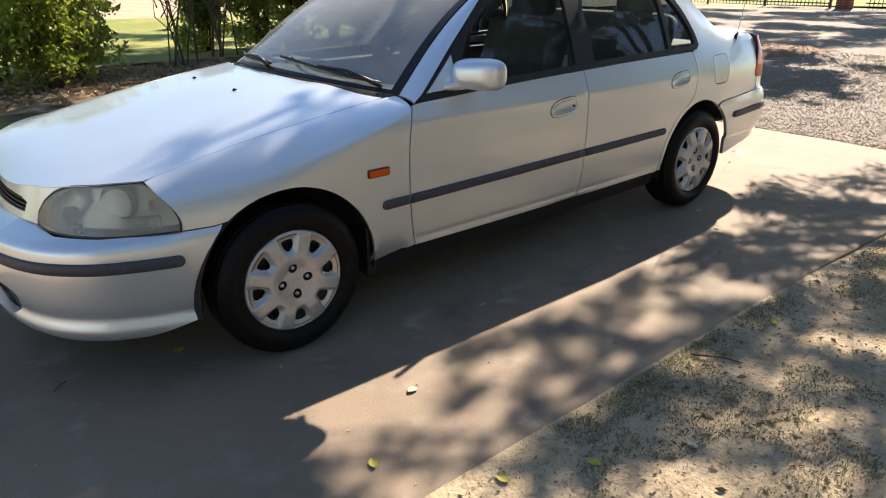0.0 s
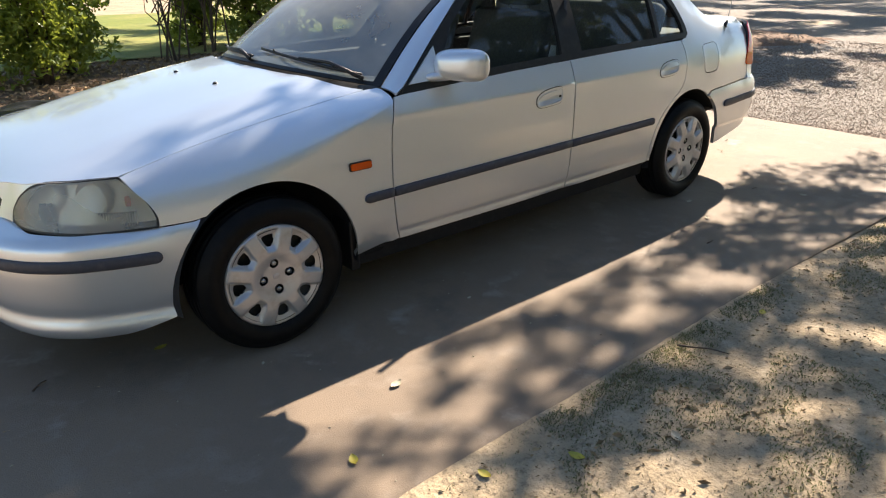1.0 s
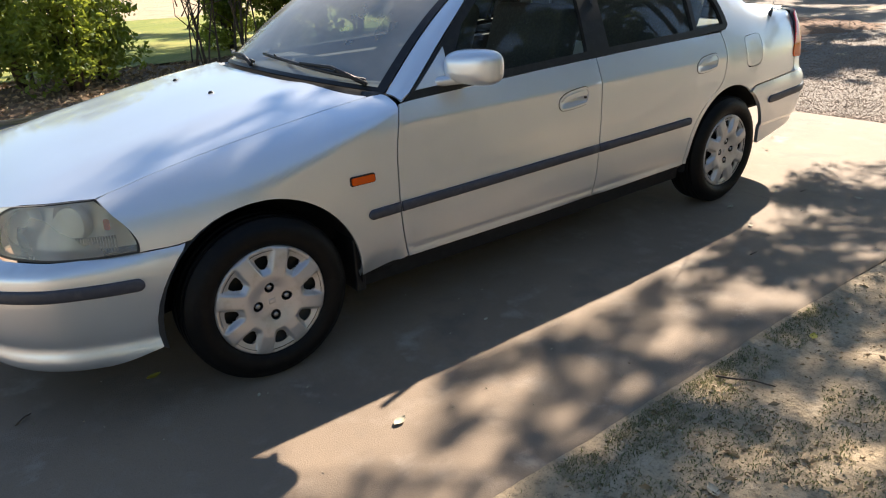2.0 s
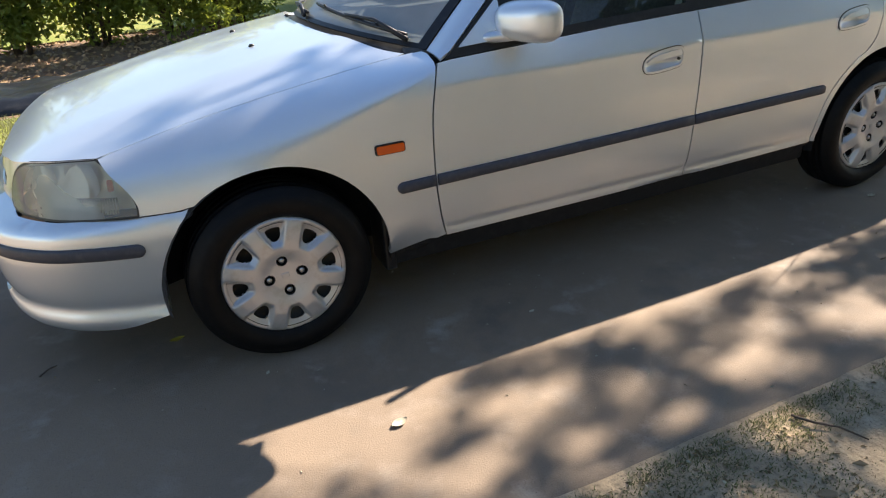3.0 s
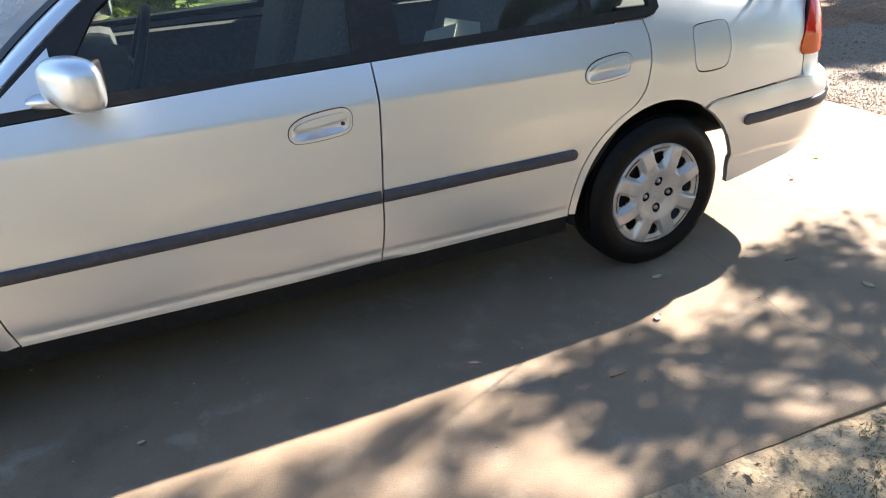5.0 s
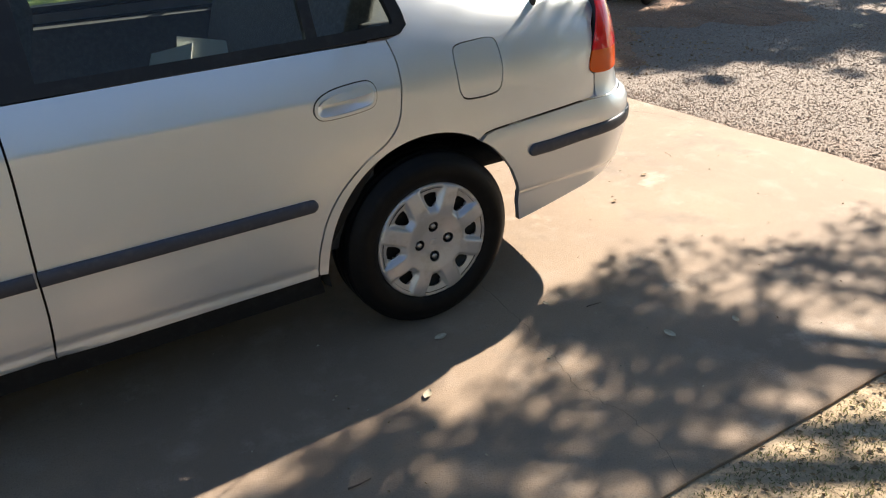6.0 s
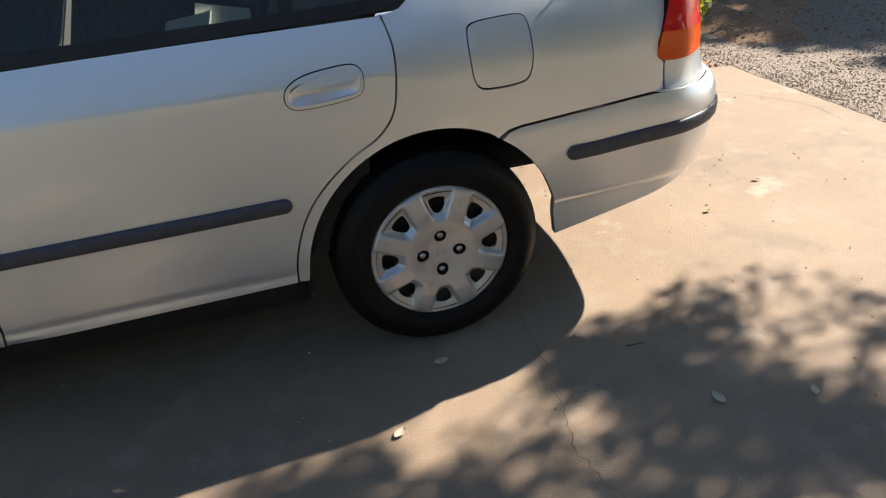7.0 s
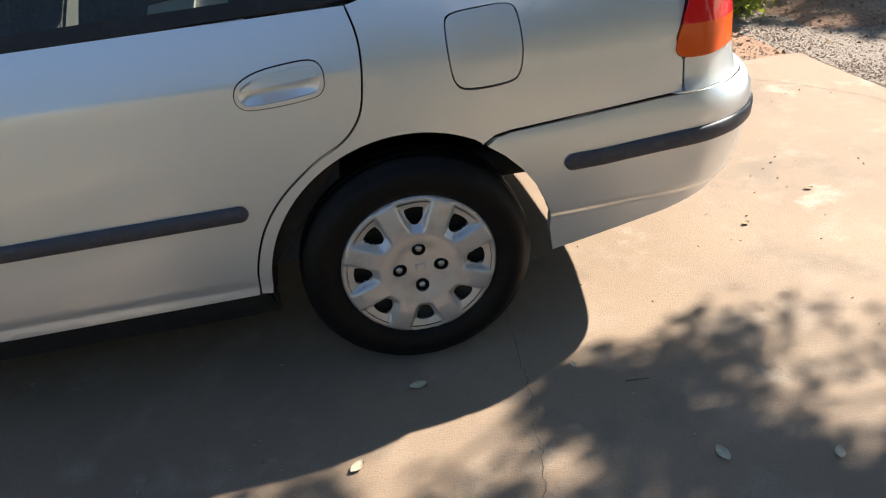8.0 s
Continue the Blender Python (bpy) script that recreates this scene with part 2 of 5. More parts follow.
def box(lo, hi, bevel=0.0, seg=2):
    bm = bmesh.new()
    bmesh.ops.create_cube(bm, size=1)
    for v in bm.verts:
        v.co = Vector([lo[i] + (v.co[i] + 0.5) * (hi[i] - lo[i]) for i in range(3)])
    if bevel:
        bmesh.ops.bevel(bm, geom=bm.edges[:], offset=bevel, segments=seg, affect='EDGES', profile=0.6)
    return bm


def join(*bms):
    out = bmesh.new()
    for b in bms:
        me = bpy.data.meshes.new("tmp")
        b.to_mesh(me)
        b.free()
        out.from_mesh(me)
        bpy.data.meshes.remove(me)
    return out

# ---- ground ----
DIRT = material("sandy_dirt", (0.46, 0.345, 0.215), 0.95, 0, [(1.3, (0.31, 0.235, 0.15), 0.44, 0.62, 7), (8, (0.50, 0.40, 0.28), 0.5, 0.75, 6), (35, (0.24, 0.185, 0.12), 0.52, 0.68, 6), (160, (0.16, 0.12, 0.08), 0.56, 0.70, 4)], bump=1.0, bump_scale=45)
CONCRETE = material("concrete", (0.268, 0.195, 0.132), 0.82, 0, [(0.8, (0.207, 0.151, 0.106), 0.42, 0.66, 7), (6, (0.295, 0.233, 0.176), 0.52, 0.74, 7), (2.2, (0.172, 0.132, 0.099), 0.56, 0.70, 8), (3.1, (0.387, 0.326, 0.260), 0.61, 0.74, 9), (150, (0.158, 0.121, 0.088), 0.55, 0.75, 4), (480, (0.352, 0.277, 0.207), 0.58, 0.72, 2), (300, (0.114, 0.084, 0.060), 0.62, 0.74, 2)], bump=0.22, bump_scale=220)
GRAVEL = material("gravel_bed", (0.20, 0.162, 0.13), 0.9, 0, [(0.35, (0.29, 0.18, 0.115), 0.52, 0.72, 5), (45, (0.27, 0.225, 0.185), 0.5, 0.65, 4), (90, (0.165, 0.13, 0.105), 0.52, 0.66, 3)], bump=1.0, bump_scale=80)
STONE = material("gravel_stone", (0.28, 0.212, 0.160), 0.85, 0, vary=0.30)
LAWN = material("lawn_soil", (0.20, 0.22, 0.035), 0.95, 0, [(0.35, (0.38, 0.31, 0.09), 0.46, 0.66, 6), (2.5, (0.12, 0.16, 0.03), 0.5, 0.7, 5), (40, (0.09, 0.11, 0.025), 0.5, 0.7, 5)], bump=0.8, bump_scale=60)
MULCH = material("leaf_mulch", (0.17, 0.105, 0.06), 0.95, 0, [(20, (0.28, 0.18, 0.10), 0.5, 0.7, 6), (60, (0.06, 0.04, 0.025), 0.5, 0.7, 5)], bump=1.0, bump_scale=50)
TARP = material("black_plastic_sheet", (0.014, 0.015, 0.018), 0.30, 0, [(3, (0.05, 0.05, 0.055), 0.52, 0.72, 6), (25, (0.09, 0.08, 0.07), 0.60, 0.75, 5)], bump=0.5, bump_scale=9)


def relief(x, y, amp):
    return amp * (noise.noise(Vector((x * 0.7, y * 0.7, 3.1))) + 0.5 * noise.noise(Vector((x * 2.3, y * 2.3, 7.7))) + 0.22 * noise.noise(Vector((x * 9, y * 9, 1.3))))


def field(name, xs, ys, height, mat, label, category="ground"):
    v = [(x, y, height(x, y)) for y in ys for x in xs]
    n = len(xs)
    f = [(j * n + i, j * n + i + 1, (j + 1) * n + i + 1, (j + 1) * n + i) for j in range(len(ys) - 1) for i in range(n - 1)]
    ob = mesh_object(name, v, f, mat)
    tagged(ob, label, category, kind="structure")
    return ob


def spread(near_lo, near_hi, step, far):
    mid = list(np.arange(near_lo, near_hi + 1e-6, step))
    out, d = [], step
    p = near_hi
    while p < far:
        d *= 1.35
        p += d
        out.append(p)
    lo, d, p = [], step, near_lo
    while p > -far:
        d *= 1.35
        p -= d
        lo.append(p)
    return lo[::-1] + mid + out


SLAB_EDGE = -0.90


def ground_z(x, y):
    if -0.87 < y < 1.8 and x < 4.9:
        return -0.05
    if y > 1.5 or x > 4.8:
        return -0.022 + relief(x, y, 0.012)
    near = min(1.0, max(0.0, (SLAB_EDGE - y) / 0.25))
    lap = 1 - min(1.0, max(0.0, (x - 1.5) / 1.3))
    lap = lap * lap * (3 - 2 * lap)
    rough = 0.006 * noise.noise(Vector((x * 6, y * 6, 2.5))) + 0.004 * noise.noise(Vector((x * 19, y * 19, 5)))
    edge = -0.022 + 0.019 * lap - (0.03 * (1 - lap) + 0.006 * lap if y > SLAB_EDGE + 0.02 else 0)
    return edge + 0.010 * near * (1 - lap) + 0.004 * near * lap + rough * (0.5 * lap + near * 1.1) + relief(x, y, 0.022) * near + 0.007 * near * noise.noise(Vector((x * 4.6, y * 5.4, 8.1)))


field("ground", spread(-1.5, 4.5, 0.035, 900), spread(-3.2, -0.85, 0.035, 900), ground_z, DIRT, "sandy dirt ground with dry grass and leaf litter")

# driveway slab with a worn edge
def slab():
    bm = bmesh.new()
    xs = list(np.arange(-9, 5.001, 0.10))
    ys = [SLAB_EDGE, SLAB_EDGE + 0.012, SLAB_EDGE + 0.04] + list(np.arange(-0.8, 1.71, 0.25)) + [1.92]
    rows = []
    for y in ys:
        row = []
        for x in xs:
            yy, xx = y, x
            if y < -0.85:
                yy = y + 0.007 * noise.noise(Vector((x * 2.1, 5, 0))) + 0.005 * noise.noise(Vector((x * 9, 2, 0))) - (0.035 * max(0, x - 2.4) / 1.0 if x < 3.4 else 0.035)
            if x > 4.95:
                xx = x + 0.02 * noise.noise(Vector((y * 2.2, 1, 4))) + 0.03
            z = -0.010 if y == SLAB_EDGE else (-0.001 if y == SLAB_EDGE + 0.012 else 0.0)
            row.append(bm.verts.new((xx, yy, z)))
        rows.append(row)
    for a, b in zip(rows, rows[1:]):
        for i in range(len(xs) - 1):
            bm.faces.new((a[i], a[i + 1], b[i + 1], b[i]))
    rim = [e for e in bm.edges if e.is_boundary]
    res = bmesh.ops.extrude_edge_only(bm, edges=rim)
    for v in [g for g in res["geom"] if isinstance(g, bmesh.types.BMVert)]:
        v.co.z = -0.12
    for e in rim:
        e.smooth = False
    ob = part("driveway", bm, CONCRETE)
    return tagged(ob, "weathered tan concrete driveway slab with fine cracks", "driveway", kind="structure")


slab()
field("gravel_road", [5.02] + list(np.arange(5.1, 9, 0.1)) + list(np.geomspace(9, 42, 30)), list(np.arange(-6, 4.0, 0.15)) + list(np.geomspace(4.0, 11, 14)), lambda x, y: -0.014 + relief(x, y, 0.012), GRAVEL, "grey and red-brown gravel parking area", "gravel")
field("lawn_strip", list(np.arange(-14, 5.0, 0.25)), list(np.arange(3.1, 4.58, 0.12)), lambda x, y: -0.012 + relief(x, y, 0.006), LAWN, "short green grass strip beside the driveway", "grass")
field("mulch_bed", list(np.arange(-14, 5.0, 0.2)), list(np.arange(4.5, 9.1, 0.2)), lambda x, y: -0.012 + min(1.0, (y - 4.5) / 1.0) * (0.012 + relief(x, y, 0.03)), MULCH, "brown leaf mulch under the hedge", "mulch")
field("lawn", list(np.arange(-40, 16.1, 1.0)), list(np.arange(9.1, 21, 0.7)), lambda x, y: 0.0 + relief(x, y, 0.03), LAWN, "sunlit yellow-green lawn", "lawn")

SOIL = material("red_brown_soil", (0.25, 0.145, 0.088), 0.95, 0, [(2.5, (0.17, 0.105, 0.07), 0.42, 0.68, 6), (40, (0.34, 0.22, 0.14), 0.52, 0.72, 5)], bump=0.8, bump_scale=35)


def rise(v):
    v = min(1.0, max(0.0, v))
    return v * v * (3 - 2 * v)


def bank_z(x, y):
    ragged = 0.9 * noise.noise(Vector((x * 0.8, y * 0.5, 9))) + 0.35 * noise.noise(Vector((x * 3.1, y * 2.7, 4))) + 0.15 * noise.noise(Vector((x * 9, y * 8, 6)))
    return -0.06 + 0.13 * rise((y - 2.1 - ragged - 0.10 * (x - 5.5)) / 1.5) * (0.40 + 0.60 * rise((x - 5.15) / 0.7)) + relief(x, y, 0.012)


field("soil_bank", list(np.arange(5.15, 12.1, 0.08)), list(np.arange(1.2, 9.6, 0.08)), bank_z, SOIL, "red-brown bare soil bank beside the gravel", "soil")
field("soil_strip", list(np.arange(-9, 5.45, 0.2)), list(np.arange(1.96, 3.2, 0.1)), lambda x, y: -0.016 + relief(x, y, 0.008), SOIL, "bare soil strip along the driveway", "soil")
field("far_grass", list(np.geomspace(27, 90, 20)), list(np.linspace(-40, 60, 40)), lambda x, y: 0.02 + relief(x * 0.1, y * 0.1, 0.1), LAWN, "dry yellow-green grass beyond the fence", "grass")

# ---- the car: x runs rearwards from the front axle, y across from the middle, z up ----
MID_Y = 0.847
car = new("car")
car.location = (0, MID_Y, 0)
tagged(car, "silver four-door sedan parked on the concrete driveway", "car")

half_width = pchip([-0.85, -0.6, -0.42, -0.3, 0.0, 0.5, 1.3, 2.2, 2.8, 3.1, 3.3, 3.45, 3.6], [0.60, 0.735, 0.79, 0.812, 0.838, 0.846, 0.850, 0.848, 0.840, 0.825, 0.805, 0.775, 0.70])
tuck = pchip([0.15, 0.22, 0.281, 0.2835, 0.302, 0.307, 0.313, 0.330, 0.36, 0.41, 0.50, 0.58, 0.66, 0.73, 0.784, 0.794, 0.86, 0.92], [0.075, 0.05, 0.030, 0.0125, 0.0105, 0.0122, 0.0120, 0.0075, 0.0035, 0.001, 0.0, 0.0015, 0.0055, 0.0108, 0.0152, 0.0185, 0.043, 0.069])


def side_u(x, z):
    return half_width(x) - tuck(z)


def flank(x, z):
    return (x, -side_u(x, z), z)


# upper edge of fender and quarter: the seam of bonnet, rear window and boot lid
seam_u = pchip([-0.6, -0.42, -0.2, 0.1, 0.47, 0.57], [0.67, 0.708, 0.702, 0.697, 0.694, 0.704])
seam_z = pchip([-0.75, -0.6, -0.42, -0.2, 0.1, 0.47, 0.57], [0.648, 0.692, 0.716, 0.762, 0.812, 0.862, 0.873])
back_u = pchip([2.2, 2.45, 2.7, 2.95, 3.05, 3.2, 3.4, 3.6], [0.57, 0.59, 0.63, 0.68, 0.68, 0.66, 0.63, 0.60])
back_z = pchip([2.2, 2.45, 2.7, 2.92, 3.02, 3.2, 3.4, 3.6], [1.335, 1.29, 1.16, 1.01, 0.975, 0.97, 0.962, 0.95])


def ease(t):
    t = min(1.0, max(0.0, t))
    return t * t * (3 - 2 * t)


def wrap(x, b, front):
    """Fender or quarter: b 0..1 up the side, 1..2 over the shoulder to the seam."""
    su, sz = (seam_u(x), seam_z(x)) if front else (back_u(x), back_z(x))
    z1 = sz - 0.24 + 0.19 * min(1.0, max(0.0, (x + 0.25) / 0.81)) if front else min(0.86, sz - 0.11)
    if b <= 1:
        z = 0.2 + (z1 - 0.2) * max(b, 0)
        return (x, -side_u(x, z), z)
    t = min(b - 1, 1.0)
    p0 = Vector((side_u(x, z1), z1))
    slope = (side_u(x, z1 + 0.01) - side_u(x, z1 - 0.01)) / 0.02
    lift = (sz - z1) * 0.55
    p1 = p0 + Vector((slope * lift, lift))
    p3 = Vector((su, sz))
    steep = 1.0 if front else min(1.0, max(0.0, (x - 2.75) / 0.3))
    p2 = p3 + Vector((0.07 if front else 0.06, -0.020 if front else -0.012)) * steep + Vector((0.055, -0.11)) * (1 - steep)
    p = p0 * (1 - t) ** 3 + p1 * 3 * t * (1 - t) ** 2 + p2 * 3 * t * t * (1 - t) + p3 * t**3
    return (x, -p.x, p.y)


def b_of(x, z, front):
    if z is None:
        return 2.0
    bs = np.linspace(0, 2, 81)
    zs = np.array([wrap(x, b, front)[2] for b in bs])
    return float(np.interp(z, zs, bs))


def wrapped(outline, front, **kw):
    o = [(x, 0.42 * b_of(x, z, front)) for x, z in outline]
    return sheet(o, lambda a, b: wrap(a, b / 0.42, front), **kw)


def arch(cx, r, a0, a1, n=22):
    return [(cx + r * math.cos(radians(a0 + (a1 - a0) * k / n)), 0.287 + r * math.sin(radians(a0 + (a1 - a0) * k / n))) for k in range(n + 1)]


def lined(p, q, n):
    """n steps from one outline point to another, for seams that follow a bent surface."""
    return [(p[0] + (q[0] - p[0]) * k / n, (None if p[1] is None else p[1] + (q[1] - p[1]) * k / n)) for k in range(n)]


ARCH = 0.345
# front fender
front_seam = [(0.556, 0.288), (0.538, 0.37), (0.529, 0.47), (0.528, 0.56), (0.534, 0.68), (0.552, 0.78), (0.575, 0.85)]
fs = curve(front_seam, 4)
fender = arch(0.01, ARCH, 127, -4, 30) + [(0.362, 0.25), (0.545, 0.285)] + fs + [(0.578, 0.866), (0.565, None)] \
    + lined((0.55, None), (-0.416, None), 24) + curve([(-0.416, 0.714), (-0.397, 0.678), (-0.364, 0.630), (-0.348, 0.588), (-0.350, 0.558)], 4)
both("fender", wrapped(fender, True, step=0.04, gap=0.0022), PAINT, car)

# door handles
def handle_outline(x0, z0, length, height, grow=0.0):
    pts = [(0.0, 0.32), (0.06, 0.62), (0.28, 0.86), (0.62, 0.98), (0.90, 1.0), (0.99, 0.84), (1.0, 0.55), (0.97, 0.25), (0.86, 0.12), (0.5, 0.02), (0.14, 0.0), (0.03, 0.10)]
    o = curve([(x0 + length * a, z0 + height * b) for a, b in pts], 3, True)
    return inset(o, -grow) if grow else o


# front door
FOLD = (0.2965, 0.302, 0.307, 0.312, 0.317, 0.325, 0.333, 0.345, 0.772, 0.780, 0.787, 0.794, 0.802, 0.812)
mid_seam = [(1.560, 0.285), (1.575, 0.40), (1.582, 0.52), (1.592, 0.65), (1.600, 0.78), (1.598, 0.888)]
ms = curve(mid_seam, 4)
door_f = fs[::-1] + [(0.556, 0.284)] + [(1.558, 0.280)] + ms + [(1.25, 0.880), (0.95, 0.868), (0.62, 0.855)]
both("front_door", sheet(door_f, flank, 0.045, 0.0026, rows=FOLD, holes=[handle_outline(1.342, 0.711, 0.165, 0.064)]), PAINT, car)
rear_seam = [(2.243, 0.30), (2.252, 0.37), (2.285, 0.46), (2.34, 0.535), (2.42, 0.60), (2.49, 0.64), (2.532, 0.69), (2.548, 0.76), (2.552, 0.84), (2.536, 0.905)]
rs = curve(rear_seam, 4)
door_r = ms[::-1] + [(1.562, 0.280), (2.24, 0.287)] + rs + [(2.2, 0.901), (1.9, 0.896)]
both("rear_door", sheet(door_r, flank, 0.045, 0.0026, rows=FOLD, holes=[handle_outline(2.298, 0.742, 0.165, 0.064)]), PAINT, car)

# quarter panel with the rear pillar
pillar = curve([(2.536, 0.905), (2.60, 0.93), (2.592, 1.0), (2.53, 1.12), (2.44, 1.22), (2.33, 1.285)], 4)
quarter = [(2.243, 0.29)] + rs[:-1] + pillar + [(2.33, None)] + lined((2.33, None), (3.335, None), 24) \
    + [(3.335, None), (3.315, 0.90), (3.284, 0.82), (3.262, 0.75), (3.266, 0.715), (3.283, 0.700), (3.286, 0.624), (3.0, 0.612), (2.86, 0.604), (2.825, 0.598), (2.795, 0.583)] + arch(2.62, ARCH, 59, 176, 30) + [(2.27, 0.285)]
fuel = [(2.724, 0.86), (2.738, 0.886), (2.80, 0.893), (2.862, 0.893), (2.884, 0.872), (2.890, 0.80), (2.880, 0.742), (2.85, 0.723), (2.77, 0.720), (2.738, 0.735), (2.726, 0.78)]
fuel = curve([(x + 0.008, 0.708 + (z - 0.72) * 0.94) for x, z in fuel], 3, True)
flap_b = [(x, 0.42 * b_of(x, z, False)) for x, z in fuel]
qb = wrapped(quarter, False, step=0.04, gap=0.002, holes=[flap_b])
both("quarter_panel", qb, PAINT, car)
part("fuel_flap", sheet(flap_b, lambda a, b: wrap(a, b / 0.42, False), 0.04, 0.0032), PAINT, car)
part("inner_fuel_well", sheet(inset(flap_b, -0.01), lambda a, b: tuple(np.array(wrap(a, b / 0.42, False)) + (0, 0.022, 0)), 0.04, solid=False), DARK, car)

# dark inner skins behind the seams
inner = [(0.37, 0.30), (2.25, 0.30), (2.5, 0.62), (2.53, 0.86), (0.62, 0.84), (0.40, 0.70)]
both("inner_panel", sheet(inner, lambda x, z: (x, -side_u(x, z) + 0.035, z), 0.06, solid=False), DARK, car)

# sills
both("sill", sheet([(0.37, 0.20), (2.27, 0.20), (2.25, 0.283), (1.56, 0.277), (0.56, 0.281), (0.37, 0.262)], lambda x, z: (x, -side_u(x, z) + 0.006, z), 0.05, depth=0.05), BLACK, car, "black lower sill")

# mouldings along the flank
def moulding(x0, x1, z0, z1, hh=0.0185, proud=0.012, round_ends=(True, True), surf=side_u):
    bm = bmesh.new()
    rows = []
    n = max(6, int((x1 - x0) / 0.05))
    xs = list(np.linspace(x0, x1, n + 1))
    if round_ends[0]:
        xs = [x0 + d for d in (0.0, 0.002, 0.006, 0.012, 0.018)] + xs[1:]
    if round_ends[1]:
        xs = xs[:-1] + [x1 - d for d in (0.018, 0.012, 0.006, 0.002, 0.0)]
    prof = [(-1, 0.0), (-0.97, 0.55), (-0.75, 0.92), (0.0, 1.0), (0.75, 0.92), (0.97, 0.55), (1, 0.0)]
    for x in xs:
        z = z0 + (z1 - z0) * (x - x0) / (x1 - x0)
        e = 1.0
        for on, d in ((round_ends[0], x - x0), (round_ends[1], x1 - x)):
            if on and d < 0.0185:
                e = max(0.15, math.sqrt(max(0.0, 1 - ((0.0185 - d) / 0.0185) ** 2)))
        rows.append([bm.verts.new((x, -surf(x, z + p * hh * e) - q * proud * min(1.0, 0.35 + 0.75 * e), z + p * hh * e)) for p, q in prof])
    for a, c in zip(rows, rows[1:]):
        for k in range(len(prof) - 1):
            bm.faces.new((a[k], c[k], c[k + 1], a[k + 1]))
    bm.faces.new(rows[0])
    bm.faces.new(rows[-1][::-1])
    bmesh.ops.recalc_face_normals(bm, faces=bm.faces)
    return bm


both("side_moulding", moulding(0.395, 0.526, 0.490, 0.492, round_ends=(True, False)), TRIM, car, "dark grey rubbing strip")
both("side_moulding", moulding(0.534, 1.574, 0.492, 0.505, round_ends=(False, False)), TRIM, car, "dark grey rubbing strip")
both("side_moulding", moulding(1.583, 2.262, 0.505, 0.512, round_ends=(False, True)), TRIM, car, "dark grey rubbing strip")

# side repeater
def rounded_rect(x0, x1, z0, z1, r, n=4, shear=0.0):
    out = []
    for cx, cz, a in ((x1 - r, z1 - r, 0), (x0 + r, z1 - r, 90), (x0 + r, z0 + r, 180), (x1 - r, z0 + r, 270)):
        for k in range(n + 1):
            t = radians(a + 90 * k / n)
            out.append((cx + r * math.cos(t), cz + r * math.sin(t) + shear * (cx - x0)))
    return out


def on_flank(off):
    return lambda x, z: (x, -side_u(x, z) - off, z)


rep = both("side_repeater", sheet(rounded_rect(0.336, 0.434, 0.608, 0.641, 0.008), on_flank(0.004), 0.03, depth=0.006), BLACK, car, "black rubber base")
for r_ob, sgn in zip(rep, (1, -1)):
    lens_bm = sheet(rounded_rect(0.341, 0.429, 0.612, 0.637, 0.006), on_flank(0.010), 0.03, depth=0.008)
    part("lens", lens_bm if sgn == 1 else mirrored(lens_bm), AMBER, r_ob, "amber indicator lens")


def door_handle(x0, z0, lock):
    L, Hh = 0.165, 0.064
    for sgn in (1, -1):
        rim = sheet(handle_outline(x0, z0, L, Hh, 0.008), on_flank(0.004), 0.03, depth=0.006, holes=[handle_outline(x0, z0, L, Hh)])
        base = part("door_handle", rim if sgn == 1 else mirrored(rim), PAINT, car, "silver recessed pull handle")
        gap_bm = sheet(handle_outline(x0, z0, L, Hh, 0.0105), on_flank(0.0012), 0.03, depth=0.004, holes=[handle_outline(x0, z0, L, Hh, 0.007)])
        part("gasket", gap_bm if sgn == 1 else mirrored(gap_bm), BLACK, base)
        cup = sheet(inset(handle_outline(x0, z0, L, Hh), -0.002), lambda x, z: (x, -side_u(x, z) - 0.001 + 0.021 * max(0, math.sin(math.pi * min(max((z - z0 + 0.002) / 0.048, 0), 1))) * max(0.0, math.sin(math.pi * min(max((x - x0) / L, 0), 1))) ** 0.5, z), 0.011, depth=0.0)
        part("cup", cup if sgn == 1 else mirrored(cup), PAINT, base)
        top = [p for p in handle_outline(x0, z0, L, Hh, -0.004) if p[1] > z0 + 0.028 + 0.06 * (p[0] - x0)]
        top.sort(key=lambda p: math.atan2(p[1] - z0 - 0.046, p[0] - x0 - L / 2))
        pull = sheet(top, lambda x, z: (x, -side_u(x, z) - 0.004 - 0.004 * math.sin(math.pi * min(max((x - x0) / L, 0), 1)), z), 0.02, depth=0.012)
        part("pull", pull if sgn == 1 else mirrored(pull), PAINT, base)
        if lock:
            k = lathe([(0.0001, -0.001), (0.0048, -0.001), (0.0056, 0.006)], 16)
            bmesh.ops.translate(k, vec=(x0 + L * 0.88, -side_u(x0, z0 + 0.03) - 0.008, z0 + 0.030), verts=k.verts)
            part("lock", k if sgn == 1 else mirrored(k), STEEL, base, "door lock")


door_handle(1.342, 0.711, True)
door_handle(2.298, 0.742, False)

